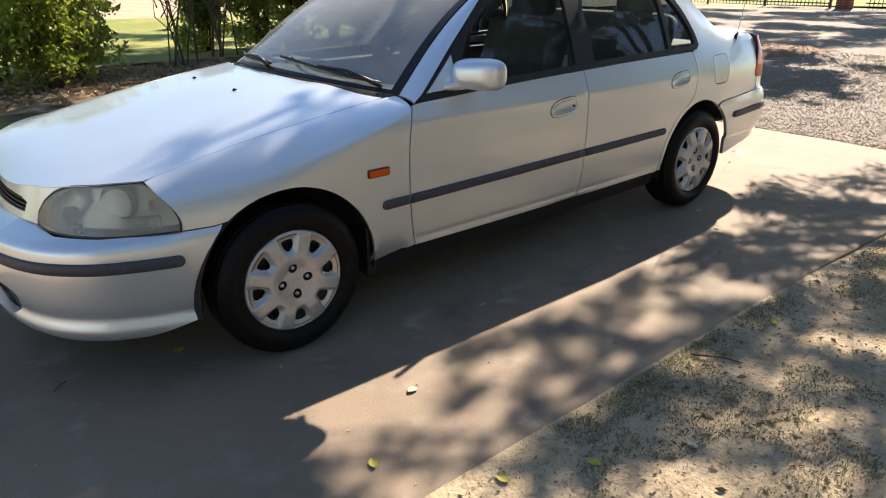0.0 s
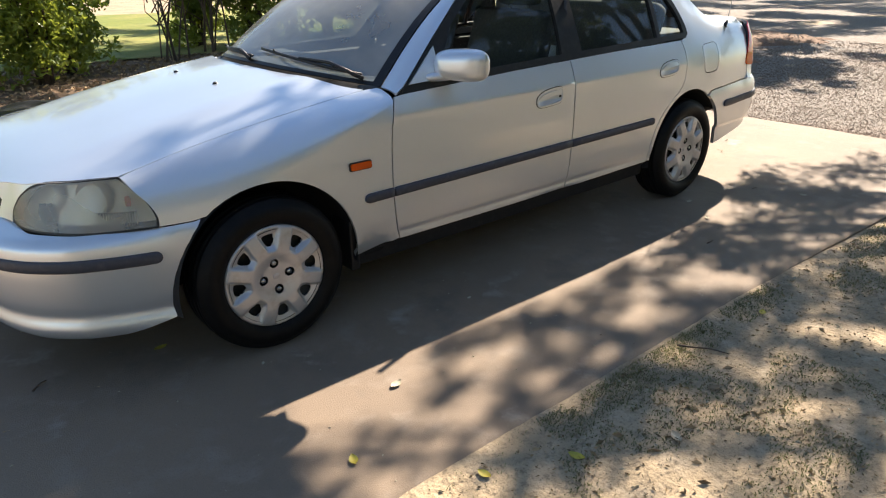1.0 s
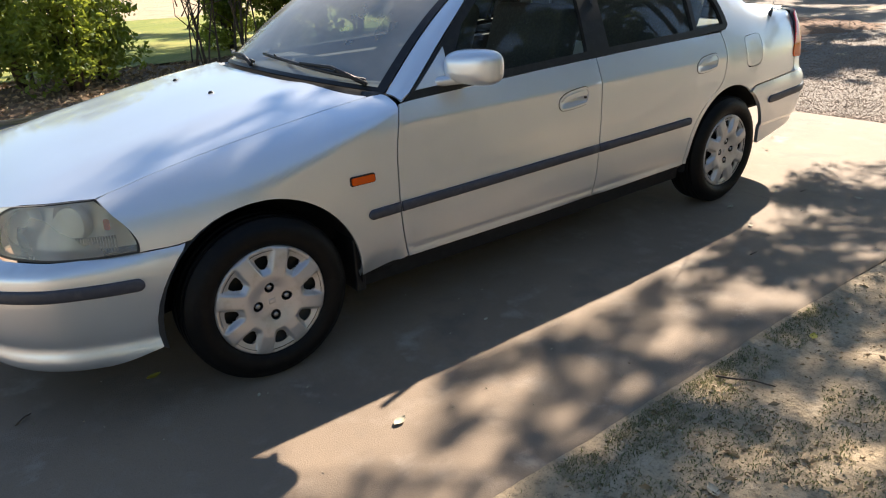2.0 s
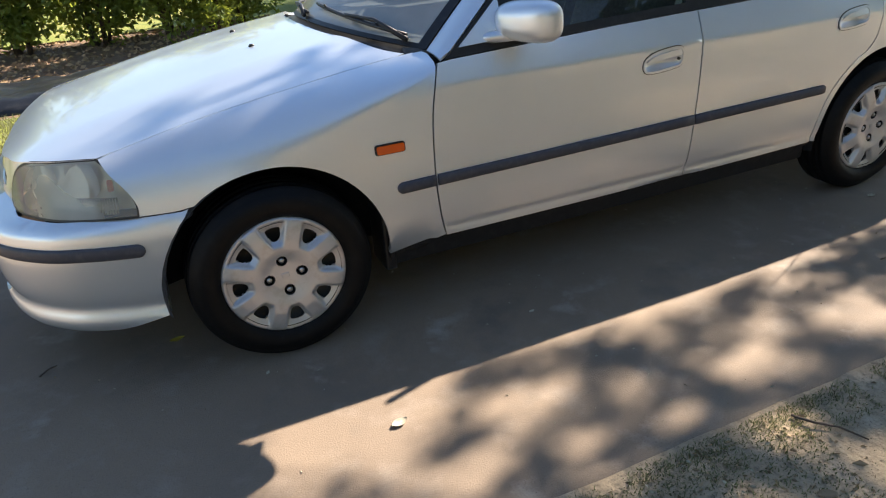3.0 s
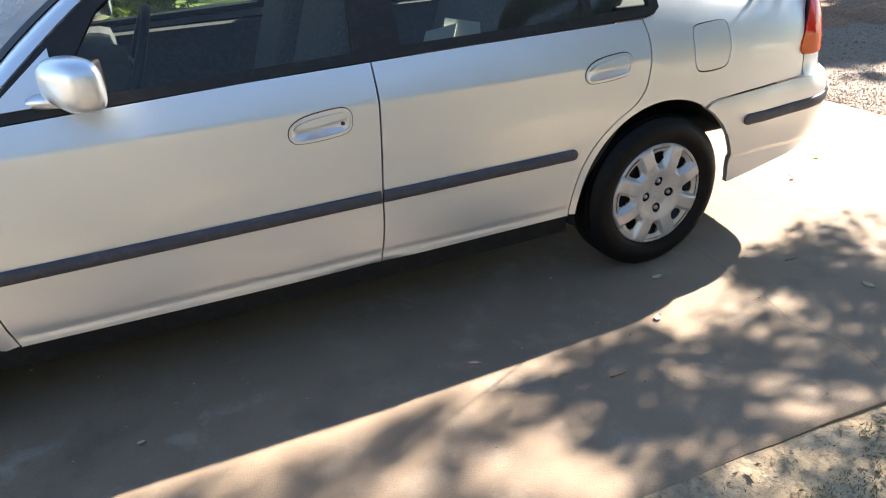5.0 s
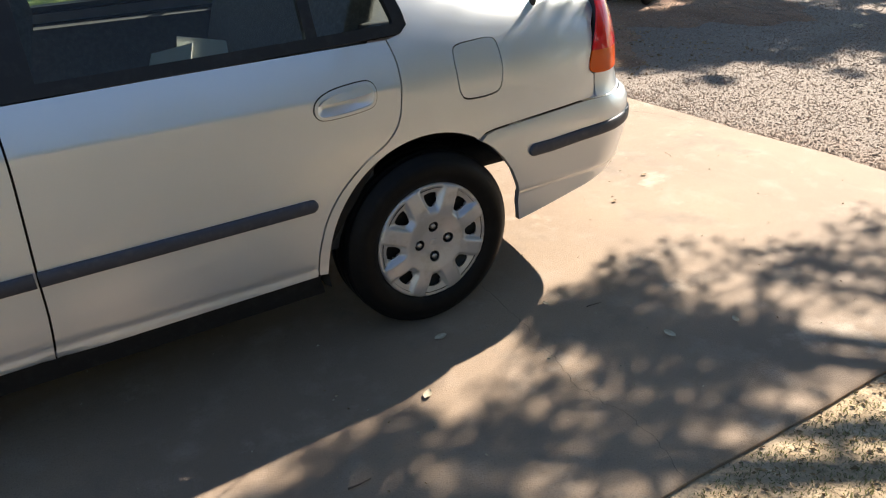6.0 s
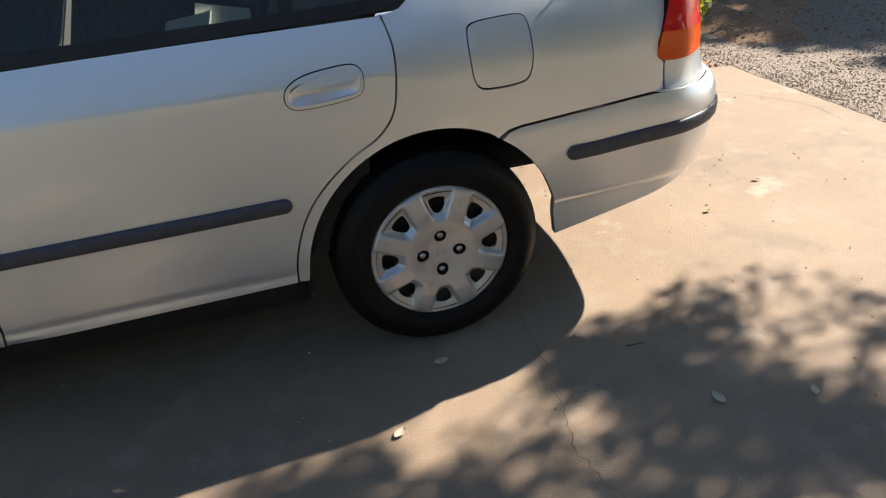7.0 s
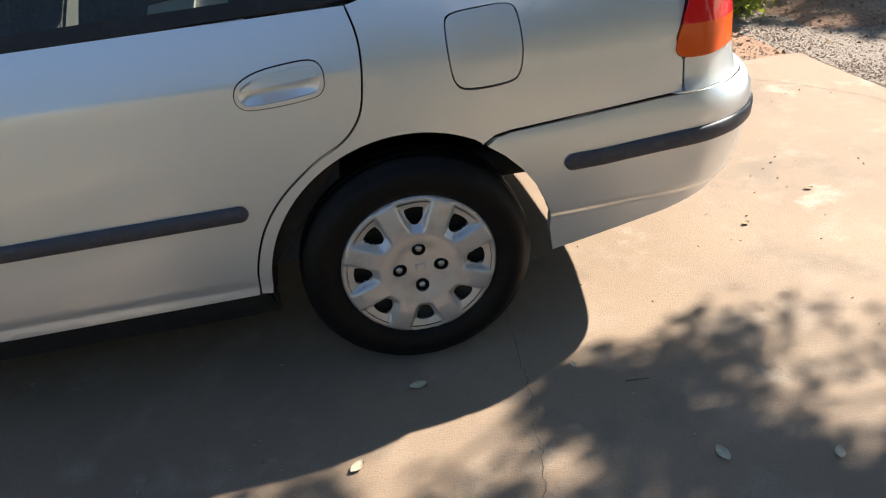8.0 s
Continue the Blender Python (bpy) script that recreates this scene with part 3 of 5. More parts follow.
# ---- front end: bumper, lamps, grille, wrapped round the nose ----
NOSE = curve([(-0.85, 0.0), (-0.845, 0.2), (-0.81, 0.40), (-0.735, 0.57), (-0.62, 0.69), (-0.50, 0.755), (-0.38, 0.797), (-0.27, 0.818), (-0.15, 0.832)], 10)
nose_s = np.concatenate([[0], np.cumsum(np.hypot(*np.diff(np.array(NOSE), axis=0).T))])
TAIL = curve([(3.625, 0.0), (3.62, 0.3), (3.585, 0.52), (3.543, 0.67), (3.475, 0.762), (3.36, 0.816), (3.20, 0.826), (3.0, 0.837), (2.75, 0.843)], 10)
tail_s = np.concatenate([[0], np.cumsum(np.hypot(*np.diff(np.array(TAIL), axis=0).T))])


def round_end(path, lengths, swell):
    p = np.array(path)

    def f(s, z):
        s1 = min(max(s, 0.0), lengths[-1] - 0.002)
        q = [np.array([np.interp(t, lengths, p[:, 0]), np.interp(t, lengths, p[:, 1])]) for t in (max(s1 - 0.02, 0), s1, min(s1 + 0.02, lengths[-1]))]
        d = q[2] - q[0]
        d /= np.linalg.norm(d)
        n = np.array([-d[1], d[0]]) if path is NOSE else np.array([d[1], -d[0]])
        n = n * np.sign(n @ (q[1] - (1.3, 0)) + 1e-9)
        o = swell(z, s1)
        at = q[1] + n * o
        return (at[0], -max(at[1], 0.0) if s >= 0 else max(at[1], 0.0), z)
    return f


nose_prof = pchip([0.16, 0.19, 0.215, 0.240, 0.268, 0.300, 0.38, 0.45, 0.49, 0.515, 0.560, 0.58, 0.66, 0.74], [-0.075, -0.029, -0.009, -0.007, -0.020, -0.010, 0.0, 0.005, 0.005, 0.001, -0.028, -0.045, -0.085, -0.13])
tail_prof = pchip([0.255, 0.30, 0.345, 0.360, 0.376, 0.42, 0.50, 0.555, 0.585, 0.605, 0.62, 0.66, 0.70, 0.78, 0.85, 0.93, 0.97], [-0.018, -0.013, -0.012, -0.012, -0.001, 0.002, 0.006, 0.006, 0.004, -0.002, -0.006, -0.022, -0.024, -0.032, -0.048, -0.08, -0.10])
def lamp_base(s):
    return float(np.interp(s, [0, 0.45, 0.7, 0.9, 1.0, 1.08], [-0.100, -0.095, -0.062, -0.032, -0.016, -0.004]))


def nose_swell(z, s):
    if z <= 0.515:
        return nose_prof(z)
    k = min((z - 0.515) / 0.04, 1.0)
    return nose_prof(0.515) + (lamp_base(s) - 0.010) * k**2.2


nose = round_end(NOSE, nose_s, nose_swell)
lamp_face = round_end(NOSE, nose_s, lambda z, s: lamp_base(s) - 0.30 * max(z - 0.56, -0.02))


def tail_swell(z, s):
    o = tail_prof(z)
    if z < 0.50:
        o -= 0.026 * min(1.0, max(0.0, (1.02 - s) / 0.24)) * ((0.50 - z) / 0.16) ** 1.6
    if z > 0.632:
        return o - 0.05 * max(0.0, 1 - s / 0.8) - 0.055 * min(1.0, max(0.0, (0.92 - s) / 0.26))
    return o - 0.024 * max(0.0, (z - 0.597) / 0.033) ** 2 * min(1.0, max(0.0, (0.95 - s) / 0.15))


tail = round_end(TAIL, tail_s, tail_swell)


def s_at_x(path, lengths, x):
    xs = np.array(path)[:, 0]
    return float(np.interp(x, xs, lengths) if xs[-1] > xs[0] else np.interp(-x, -xs, lengths))


def across(half, place, **kw):
    """An outline from the middle outwards becomes a whole band over both sides."""
    full = [(s, z) for s, z in half] + [(-s, z) for s, z in half[::-1] if s > 1e-6]
    def lay(s, z):
        x, y, zz = place(abs(s), z)
        return (x, y if s >= 0 else -y, zz)
    return sheet(full, lay, **kw)


sf = lambda x: s_at_x(NOSE, nose_s, x)
sr = lambda x: s_at_x(TAIL, tail_s, x)
fb = [(0, 0.175), (0.45, 0.180), (sf(-0.50), 0.195), (sf(-0.345), 0.235)] + [(sf(0.01 + ARCH * math.cos(radians(a))), 0.287 + ARCH * math.sin(radians(a))) for a in (178, 170, 160, 150, 140, 128)] \
    + [(sf(-0.24), 0.553), (sf(-0.36), 0.553), (0.80, 0.549), (0.62, 0.550), (0.45, 0.560), (0.28, 0.57), (0, 0.57)]
intake = curve([(-0.42, 0.33), (-0.40, 0.265), (-0.30, 0.235), (0, 0.23), (0.30, 0.235), (0.40, 0.265), (0.42, 0.33), (0.30, 0.35), (0, 0.352), (-0.30, 0.35)], 4, True)
bumper = part("front_bumper", across(fb, nose, step=0.017, gap=0.001, holes=[intake], depth=0.03), PAINT, car)
part("lower_grille", sheet(inset(intake, -0.02), lambda s, z: (nose(abs(s), z)[0] + 0.06, -math.copysign(nose(abs(s), z)[1], s), z), 0.06, solid=False), BLACK, bumper, "black intake")


def band(place, s0, s1, z, hh, proud, mat, parent, label, dip=lambda s: 0.0):
    bm = bmesh.new()
    rows = []
    n = 150
    prof = [(-1, -0.3), (-0.96, 0.55), (-0.7, 0.95), (0.0, 1.0), (0.7, 0.95), (0.96, 0.55), (1, -0.3)]
    ends = [0.0, 0.001, 0.003, 0.006, 0.010, 0.015]
    for s in [s0 + d for d in ends] + list(np.linspace(s0 + 0.021, s1 - 0.021, n)) + [s1 - d for d in ends[::-1]]:
        e = max(0.12, math.sqrt(max(0.0, 1 - max(0.0, 1 - min(s - s0, s1 - s) / 0.021) ** 2)))
        x0, y0, _ = place(abs(s), z)
        xa, ya, _ = place(abs(s) + 0.01, z)
        d = Vector((xa - x0, ya - y0)).normalized()
        nn = Vector((d.y, -d.x))
        if nn.dot(Vector((x0 - 1.3, y0))) < 0:
            nn = -nn
        row = []
        for p, q in prof:
            zz = z + p * hh * e + dip(s)
            x, y, _ = place(abs(s), zz)
            row.append(bm.verts.new((x + nn.x * q * proud, (y + nn.y * q * proud) * (1 if s >= 0 else -1), zz)))
        rows.append(row)
    for a, b in zip(rows, rows[1:]):
        for k in range(len(prof) - 1):
            bm.faces.new((a[k], b[k], b[k + 1], a[k + 1]))
    bm.faces.new(rows[0])
    bm.faces.new(rows[-1])
    bmesh.ops.recalc_face_normals(bm, faces=bm.faces)
    return part("rubbing_strip", bm, mat, parent, label)


band(nose, -sf(-0.355), sf(-0.355), 0.462, 0.0205, 0.009, TRIM, bumper, "dark grey bumper strip")

# bonnet
mid_top = pchip([-0.80, -0.74, -0.68, -0.6, -0.4, -0.2, 0.13, 0.35, 0.5], [0.625, 0.648, 0.682, 0.718, 0.775, 0.820, 0.884, 0.915, 0.935])


def bonnet_z(x, u):
    su, sz, mt = seam_u(x), seam_z(x), mid_top(x)
    k = min(abs(u) / su, 1.15)
    z = mt + (sz - mt) * (0.55 * k**2 + 0.45 * k**4)
    return z + 0.007 * math.exp(-((abs(u) - 0.47) / 0.09) ** 2) * min(1.0, max(0.0, (x + 0.62) / 0.25))


# headlamps
def brow(s):
    """Height at which the lamp face meets the bonnet."""
    z = 0.68
    for _ in range(30):
        x, y, _z = lamp_face(s, z)
        z = 0.5 * z + 0.5 * bonnet_z(x, -y)
    return z


S1 = 0.955
lamp = curve([(sf(-0.354), 0.558), (sf(-0.351), 0.588), (sf(-0.367), 0.629), (sf(-0.401), 0.674)], 4) + [(s, brow(s) - 0.002) for s in np.linspace(S1, 0.70, 8)] + curve([(0.66, brow(0.66) - 0.006), (0.60, brow(0.60) - 0.020), (0.545, brow(0.545) - 0.045), (0.508, 0.606), (0.505, 0.578), (0.56, 0.558), (0.70, 0.552), (0.86, 0.551)], 4)
for sgn in (1, -1):
    lb = sheet(lamp, lambda s, z: tuple(lamp_face(s, z)), 0.03, 0.003, depth=0.02)
    head = part("headlight", lb if sgn == 1 else mirrored(lb), LENS, car, "hazed clear headlight lens")
    seal = sheet(inset(lamp, -0.004), lambda s, z: tuple(lamp_face(s, z)), 0.03, 0.0, depth=0.03, holes=[inset(lamp, 0.003)])
    part("seal", seal if sgn == 1 else mirrored(seal), BLACK, head)
    back = sheet(inset(lamp, 0.004), lambda s, z: (lamp_face(s, z)[0] + 0.05, lamp_face(s, z)[1] + 0.045, z), 0.03, solid=False)
    part("housing", back if sgn == 1 else mirrored(back), REFLECTOR, head)
    for s, r in ((0.64, 0.052), (0.82, 0.058)):
        bowl = lathe([(r * k / 6, 0.045 * (1 - (k / 6) ** 2)) for k in range(0, 7)] + [(r * 1.06, 0.0), (r * 1.06, 0.03)], 28, "x")
        x, y, _ = lamp_face(s, 0.64)
        bmesh.ops.rotate(bowl, cent=(0, 0, 0), matrix=Matrix.Rotation(0.55 if s > 0.7 else 0.25, 3, 'Z'), verts=bowl.verts)
        bmesh.ops.translate(bowl, vec=(x + 0.045, y + 0.03, 0.64), verts=bowl.verts)
        part("reflector", bowl if sgn == 1 else mirrored(bowl), REFLECTOR, head)
    amb = sheet(rounded_rect(0.948, 0.966, 0.618, 0.650, 0.007), lambda s, z: (lamp_face(s, z)[0] + 0.022, lamp_face(s, z)[1] + 0.022, z), 0.03, depth=0.004)
    part("indicator", amb if sgn == 1 else mirrored(amb), AMBER, head, "amber indicator")
    ribs = join(*[tube([Vector(lamp_face(q, 0.563 + 0.09 * h)) + Vector((0.010, 0.010, 0)) for h in (0.0, 0.25, 0.5)], 0.0030, 6) for q in np.linspace(0.865, 0.985, 16)])
    part("lens_flutes", ribs if sgn == 1 else mirrored(ribs), FLUTE, head, "clear vertical flutes")

# grille between the lamps
gr = [(0, 0.565), (0.30, 0.565), (0.50, 0.566), (0.498, 0.578), (0.502, 0.610), (0.541, brow(0.545) - 0.040), (0.597, brow(0.60) - 0.015), (0.65, brow(0.65) - 0.002)] + [(s, brow(s) - 0.002) for s in (0.60, 0.55, 0.50, 0.40, 0.3, 0.2, 0.1, 0.0)]
gr_hole = [(0.40, 0.590), (0.41, 0.622), (0.36, 0.634), (0, 0.64), (-0.36, 0.634), (-0.41, 0.622), (-0.40, 0.590), (0, 0.587)]
grille = part("grille", across(gr, lamp_face, step=0.04, holes=[gr_hole], depth=0.02), PAINT, car)
part("grille_mesh", sheet(inset(gr_hole, -0.01), lambda s, z: (lamp_face(abs(s), z)[0] + 0.02, lamp_face(abs(s), z)[1] * (1 if s >= 0 else -1), z), 0.05, solid=False), BLACK, grille)
for k in range(3):
    bar = [(-0.40, 0.594 + 0.014 * k), (0.40, 0.594 + 0.014 * k), (0.40, 0.599 + 0.014 * k), (-0.40, 0.599 + 0.014 * k)]
    part("grille_bar", sheet(bar, lambda s, z: (lamp_face(abs(s), z)[0] + 0.006, lamp_face(abs(s), z)[1] * (1 if s >= 0 else -1), z), 0.05, depth=0.01), BLACK, grille)

front_edge = [(lamp_face(q, brow(q))[0] - 0.004, -lamp_face(q, brow(q))[1]) for q in np.linspace(0.0, S1, 26)]
rear_edge = curve([(0.515, 0.692), (0.455, 0.61), (0.395, 0.45), (0.355, 0.25), (0.342, 0.0)], 5)
bon = front_edge + [(x, seam_u(x)) for x in np.linspace(-0.40, 0.495, 17)] + rear_edge
bon = bon + [(x, -u) for x, u in bon[::-1] if u > 1e-6]
part("bonnet", sheet(bon, lambda x, u: (x, -u, bonnet_z(x, u)), 0.05, 0.0015, depth=0.012), PAINT, car)
for u in (0.215, -0.215):
    nz = lathe([(0.0001, 0.008), (0.004, 0.0075), (0.007, 0.003), (0.0075, -0.004)], 12, "z")
    bmesh.ops.scale(nz, vec=(1.5, 0.9, 1), verts=nz.verts)
    bmesh.ops.translate(nz, vec=(0.126, u, bonnet_z(0.126, u)), verts=nz.verts)
    part("washer_nozzle", nz, BLACK, car, "small black washer nozzle")

# ---- greenhouse ----
def glass_u(z):
    """Half width at the side windows."""
    return 0.790 - (z - 0.885) * 0.36 - 0.26 * (z - 0.885) ** 2


def pane(off=0.0):
    return lambda x, z: (x, -glass_u(z) - off, z)


top_line = pchip([0.60, 0.9, 1.15, 1.35, 1.8, 2.1, 2.35, 2.6], [0.862, 1.102, 1.265, 1.318, 1.337, 1.325, 1.285, 1.0])
belt = pchip([0.55, 0.95, 1.6, 2.2, 2.6], [0.852, 0.868, 0.889, 0.902, 0.915])
frame_out = [(x, belt(x)) for x in np.linspace(0.60, 2.58, 30)] + curve([(2.605, 0.935), (2.588, 1.0), (2.52, 1.12), (2.43, 1.215), (2.33, 1.275)], 4) + [(x, top_line(x) - 0.012) for x in np.linspace(2.28, 0.62, 30)]


def window_hole(x0, x1, lean0=0.0, lean1=0.0, tail_cut=False):
    low = [(x, belt(x) + 0.028) for x in np.linspace(x0, x1, 10)]
    if tail_cut:
        hi = curve([(2.565, 0.955), (2.54, 1.03), (2.47, 1.13), (2.40, 1.195), (2.36, 1.22)], 3)
    else:
        hi = [(x1 + lean1 * k, belt(x1) + 0.03 + (top_line(x1 + lean1) - 0.05 - belt(x1) - 0.03) * k) for k in (0.5, 1.0)]
    xa = hi[-1][0] - 0.01
    top = [(x, top_line(x) - 0.050) for x in np.linspace(xa, x0 + lean0, 12)]
    return low + hi + top


holes = [window_hole(0.795, 1.555, 0.24 - 0.10, 0.03), window_hole(1.695, 2.315, 0.0, 0.0), window_hole(2.345, 2.565, 0.0, 0.0, True)]
both("window_frame", sheet(frame_out, pane(0.004), 0.05, depth=0.02, holes=holes), BLACK, car, "black window surround")
for h in holes:
    for ob in both("side_window", sheet(inset(h, -0.008), pane(-0.010), 0.08, depth=0.0, solid=False), GLASS, car, "clear side glass"):
        ob.visible_shadow = False
# front quarter triangle that carries the mirror
both("mirror_triangle", sheet([(0.652, 0.884), (0.815, 0.890), (0.815, 1.012)], pane(0.012), 0.05, depth=0.01), PAINT, car)

# windscreen pillar
def screen_base(u):
    return Vector((0.375 + 0.205 * (u / 0.715) ** 2.2, u, 0.918 - 0.045 * (u / 0.715) ** 2))


def screen_top(u):
    k = u / 0.56
    return Vector((1.13 + 0.13 * k**2, u, 1.350 - 0.035 * k**2))


def screen(a, b):
    """a: 0 middle .. 1 edge, b: 0 base .. 1 top."""
    p, q = screen_base(abs(a) * 0.715), screen_top(abs(a) * 0.56)
    v = p.lerp(q, b)
    v += Vector((-0.5, 0, 0.8)) * 0.045 * math.sin(math.pi * b)
    return (v.x, -v.y if a >= 0 else v.y, v.z)


def apillar(a, b):
    """a: 0 at the glass edge, 1 at the window frame."""
    p = Vector(screen(1.0, b))
    x = 0.585 + (1.29 - 0.585) * b
    z = top_line(min(max(x, 0.6), 1.35)) - 0.004
    q = Vector((x, -glass_u(z) - 0.006, z))
    v = p.lerp(q, a)
    v += Vector((-0.2, -0.7, 0.3)) * 0.014 * math.sin(math.pi * a)
    return tuple(v)


both("windscreen_pillar", sheet([(0.02, 0.0), (1, 0.0), (1, 1), (0.02, 1)], apillar, 0.1, depth=0.01), PAINT, car)
half = [(0.0, 0.0)] + [(a, 0.0) for a in np.linspace(0.1, 1, 10)] + [(1, b) for b in np.linspace(0.1, 1, 10)] + [(a, 1.0) for a in np.linspace(0.9, 0.0, 10)]
ws = part("windscreen", across([(a * 0.97, b * 0.97 + 0.015) for a, b in half], screen, step=0.08, depth=0.0, solid=False), SCREEN_GLASS, car, "dusty laminated windscreen with painted-in glare")
ws.visible_shadow = False
part("windscreen_seal", across(half, lambda a, b: tuple(Vector(screen(a, b)) + Vector((-0.002, 0, 0.003))), step=0.08, depth=0.006, holes=[[(a * 0.955, b * 0.955 + 0.02) for a, b in half] + [(-a * 0.955, b * 0.955 + 0.02) for a, b in half[::-1] if a > 0]]), BLACK, car)

# cowl below the glass and wipers
def cowl(a, b):
    u = a * 0.70
    p = screen_base(abs(u))
    xr = float(np.interp(abs(u), [0, 0.25, 0.45, 0.60, 0.69], [0.338, 0.35, 0.39, 0.447, 0.515]))
    q = Vector((xr + 0.004, abs(u), bonnet_z(xr, u) - 0.022))
    v = q.lerp(p + Vector((0.02, 0, 0.0)), b)
    return (v.x, -u, v.z - 0.004)


part("cowl", across([(0, -0.12), (0.94, -0.12), (0.97, 1.1), (0, 1.1)], lambda a, b: cowl(a, b), step=0.12, depth=0.0, solid=False), BLACK, car, "black plastic wiper cowl")


def wiper(u0, u1, b0, b1):
    """Arm and blade lying along the foot of the windscreen."""
    def pt(u, b, lift):
        p = Vector(screen(u / 0.715, b))
        return p + Vector((-0.55, 0, 0.83)) * lift
    blade = [pt(u0 + (u1 - u0) * k / 10, b0 + (b1 - b0) * k / 10, 0.016) for k in range(11)]
    w = part("wiper", tube(blade, 0.007, 6), BLACK, car, "black wiper blade")
    um = (u0 + u1) / 2
    arm = [pt(u1 * 1.02 if u1 > u0 else u1, b1 - 0.02, 0.018), pt(u1 + (um - u1) * 0.5, (b0 + b1) / 2 + 0.005, 0.024), pt(um, (b0 + b1) / 2, 0.026)]
    part("arm", tube(arm, 0.009, 6, 0.006), BLACK, w)
    for k in (2, 8):
        q = blade[k]
        part("claw", tube([q, q + Vector((-0.008, 0, 0.014))], 0.004, 5), BLACK, w)


wiper(0.05, 0.64, 0.085, 0.035)
wiper(-0.56, 0.02, 0.055, 0.03)

# roof, rear window, boot lid
def roof(x, u):
    e = glass_u(top_line(x)) - 0.01
    k = min(abs(u) / e, 1.0)
    return (x, -u, top_line(x) + 0.052 - 0.052 * k**2.5)


ro = [(1.14 + 0.13 * (u / 0.56) ** 2, u) for u in np.linspace(0, 0.56, 8)] + [(x, glass_u(top_line(x)) - 0.01) for x in np.linspace(1.30, 2.30, 14)] + [(2.36, 0.45), (2.39, 0.25), (2.40, 0.0)]
ro = ro + [(x, -u) for x, u in ro[::-1] if u > 1e-6]
part("roof", sheet(ro, roof, 0.08), PAINT, car)


def rear_glass(a, b):
    p = Vector((2.97 - 0.03 * a * a, 0.67 * abs(a), 0.985 - 0.01 * a * a))
    q = Vector((2.41 - 0.05 * a * a, 0.575 * abs(a), 1.378 - 0.055 * a * a))
    v = p.lerp(q, b) + Vector((0.5, 0, 0.8)) * 0.04 * math.sin(math.pi * b)
    return (v.x, -v.y if a >= 0 else v.y, v.z)


rg = part("rear_window", across(half, rear_glass, step=0.1, depth=0.0, solid=False), GLASS, car, "clear rear window")
rg.visible_shadow = False
boot_edge = [(2.96, 0.0), (2.96, 0.3), (2.94, 0.66)] + [(x, back_u(x) - 0.004) for x in np.linspace(3.0, 3.40, 8)] + [(3.44, 0.60), (3.50, 0.45), (3.52, 0.2), (3.525, 0.0)]
boot_edge = boot_edge + [(x, -u) for x, u in boot_edge[::-1] if u > 1e-6]
part("boot_lid", sheet(boot_edge, lambda x, u: (x, -u, back_z(x) + 0.012 * (1 - (u / 0.66) ** 2)), 0.06, 0.002), PAINT, car)

# rear end
bump_r = [(0, 0.372), (0.5, 0.365), (sr(3.45), 0.352), (sr(3.35), 0.333), (sr(3.20), 0.303), (sr(2.965), 0.262), (sr(2.955), 0.33)] + [(sr(2.62 + ARCH * math.cos(radians(a))), 0.287 + ARCH * math.sin(radians(a))) for a in (12, 20, 30, 40, 50, 58)] \
    + [(sr(2.825), 0.5955), (sr(2.86), 0.6025), (sr(3.0), 0.6105), (sr(3.25), 0.6222), (0.55, 0.628), (0, 0.63)]
rb = part("rear_bumper", across(bump_r, tail, step=0.026, gap=0.001, depth=0.02, rows=(0.345, 0.352, 0.359, 0.365, 0.371, 0.377, 0.39)), PAINT, car)
part("bumper_shelf", across([(0, 0), (sr(3.275), 0), (sr(3.275), 0.02), (0.8, 0.10), (0, 0.10)], lambda s, d: tuple(Vector(tail(s, 0.6275)) + Vector((-0.75 * d, 0.66 * d * min(1.0, s / 0.4), -0.001))), step=0.04, depth=0.004), PAINT, rb)
band(tail, -sr(2.985), sr(2.985), 0.508, 0.021, 0.009, TRIM, rb, "dark grey bumper strip", dip=lambda s: 0.022 * min(1.0, max(0, 1.2 - abs(s)) / 0.5))
back = [(0, 0.635), (0.62, 0.633), (sr(3.288), 0.626), (sr(3.286), 0.702), (sr(3.36), 0.705), (0.72, 0.712), (0.5, 0.72), (0.5, 0.955), (0, 0.965)]
part("rear_panel", across(back, tail, step=0.05, gap=0.001), PAINT, car)
lamp_r = curve([(sr(3.262), 0.735), (sr(3.275), 0.708), (sr(3.33), 0.702), (sr(3.42), 0.708), (0.58, 0.715), (0.515, 0.725), (0.52, 0.85), (0.54, 0.955), (0.70, 0.955), (sr(3.345), 0.945), (sr(3.318), 0.90), (sr(3.288), 0.82)], 3, True)
cut = 0.776
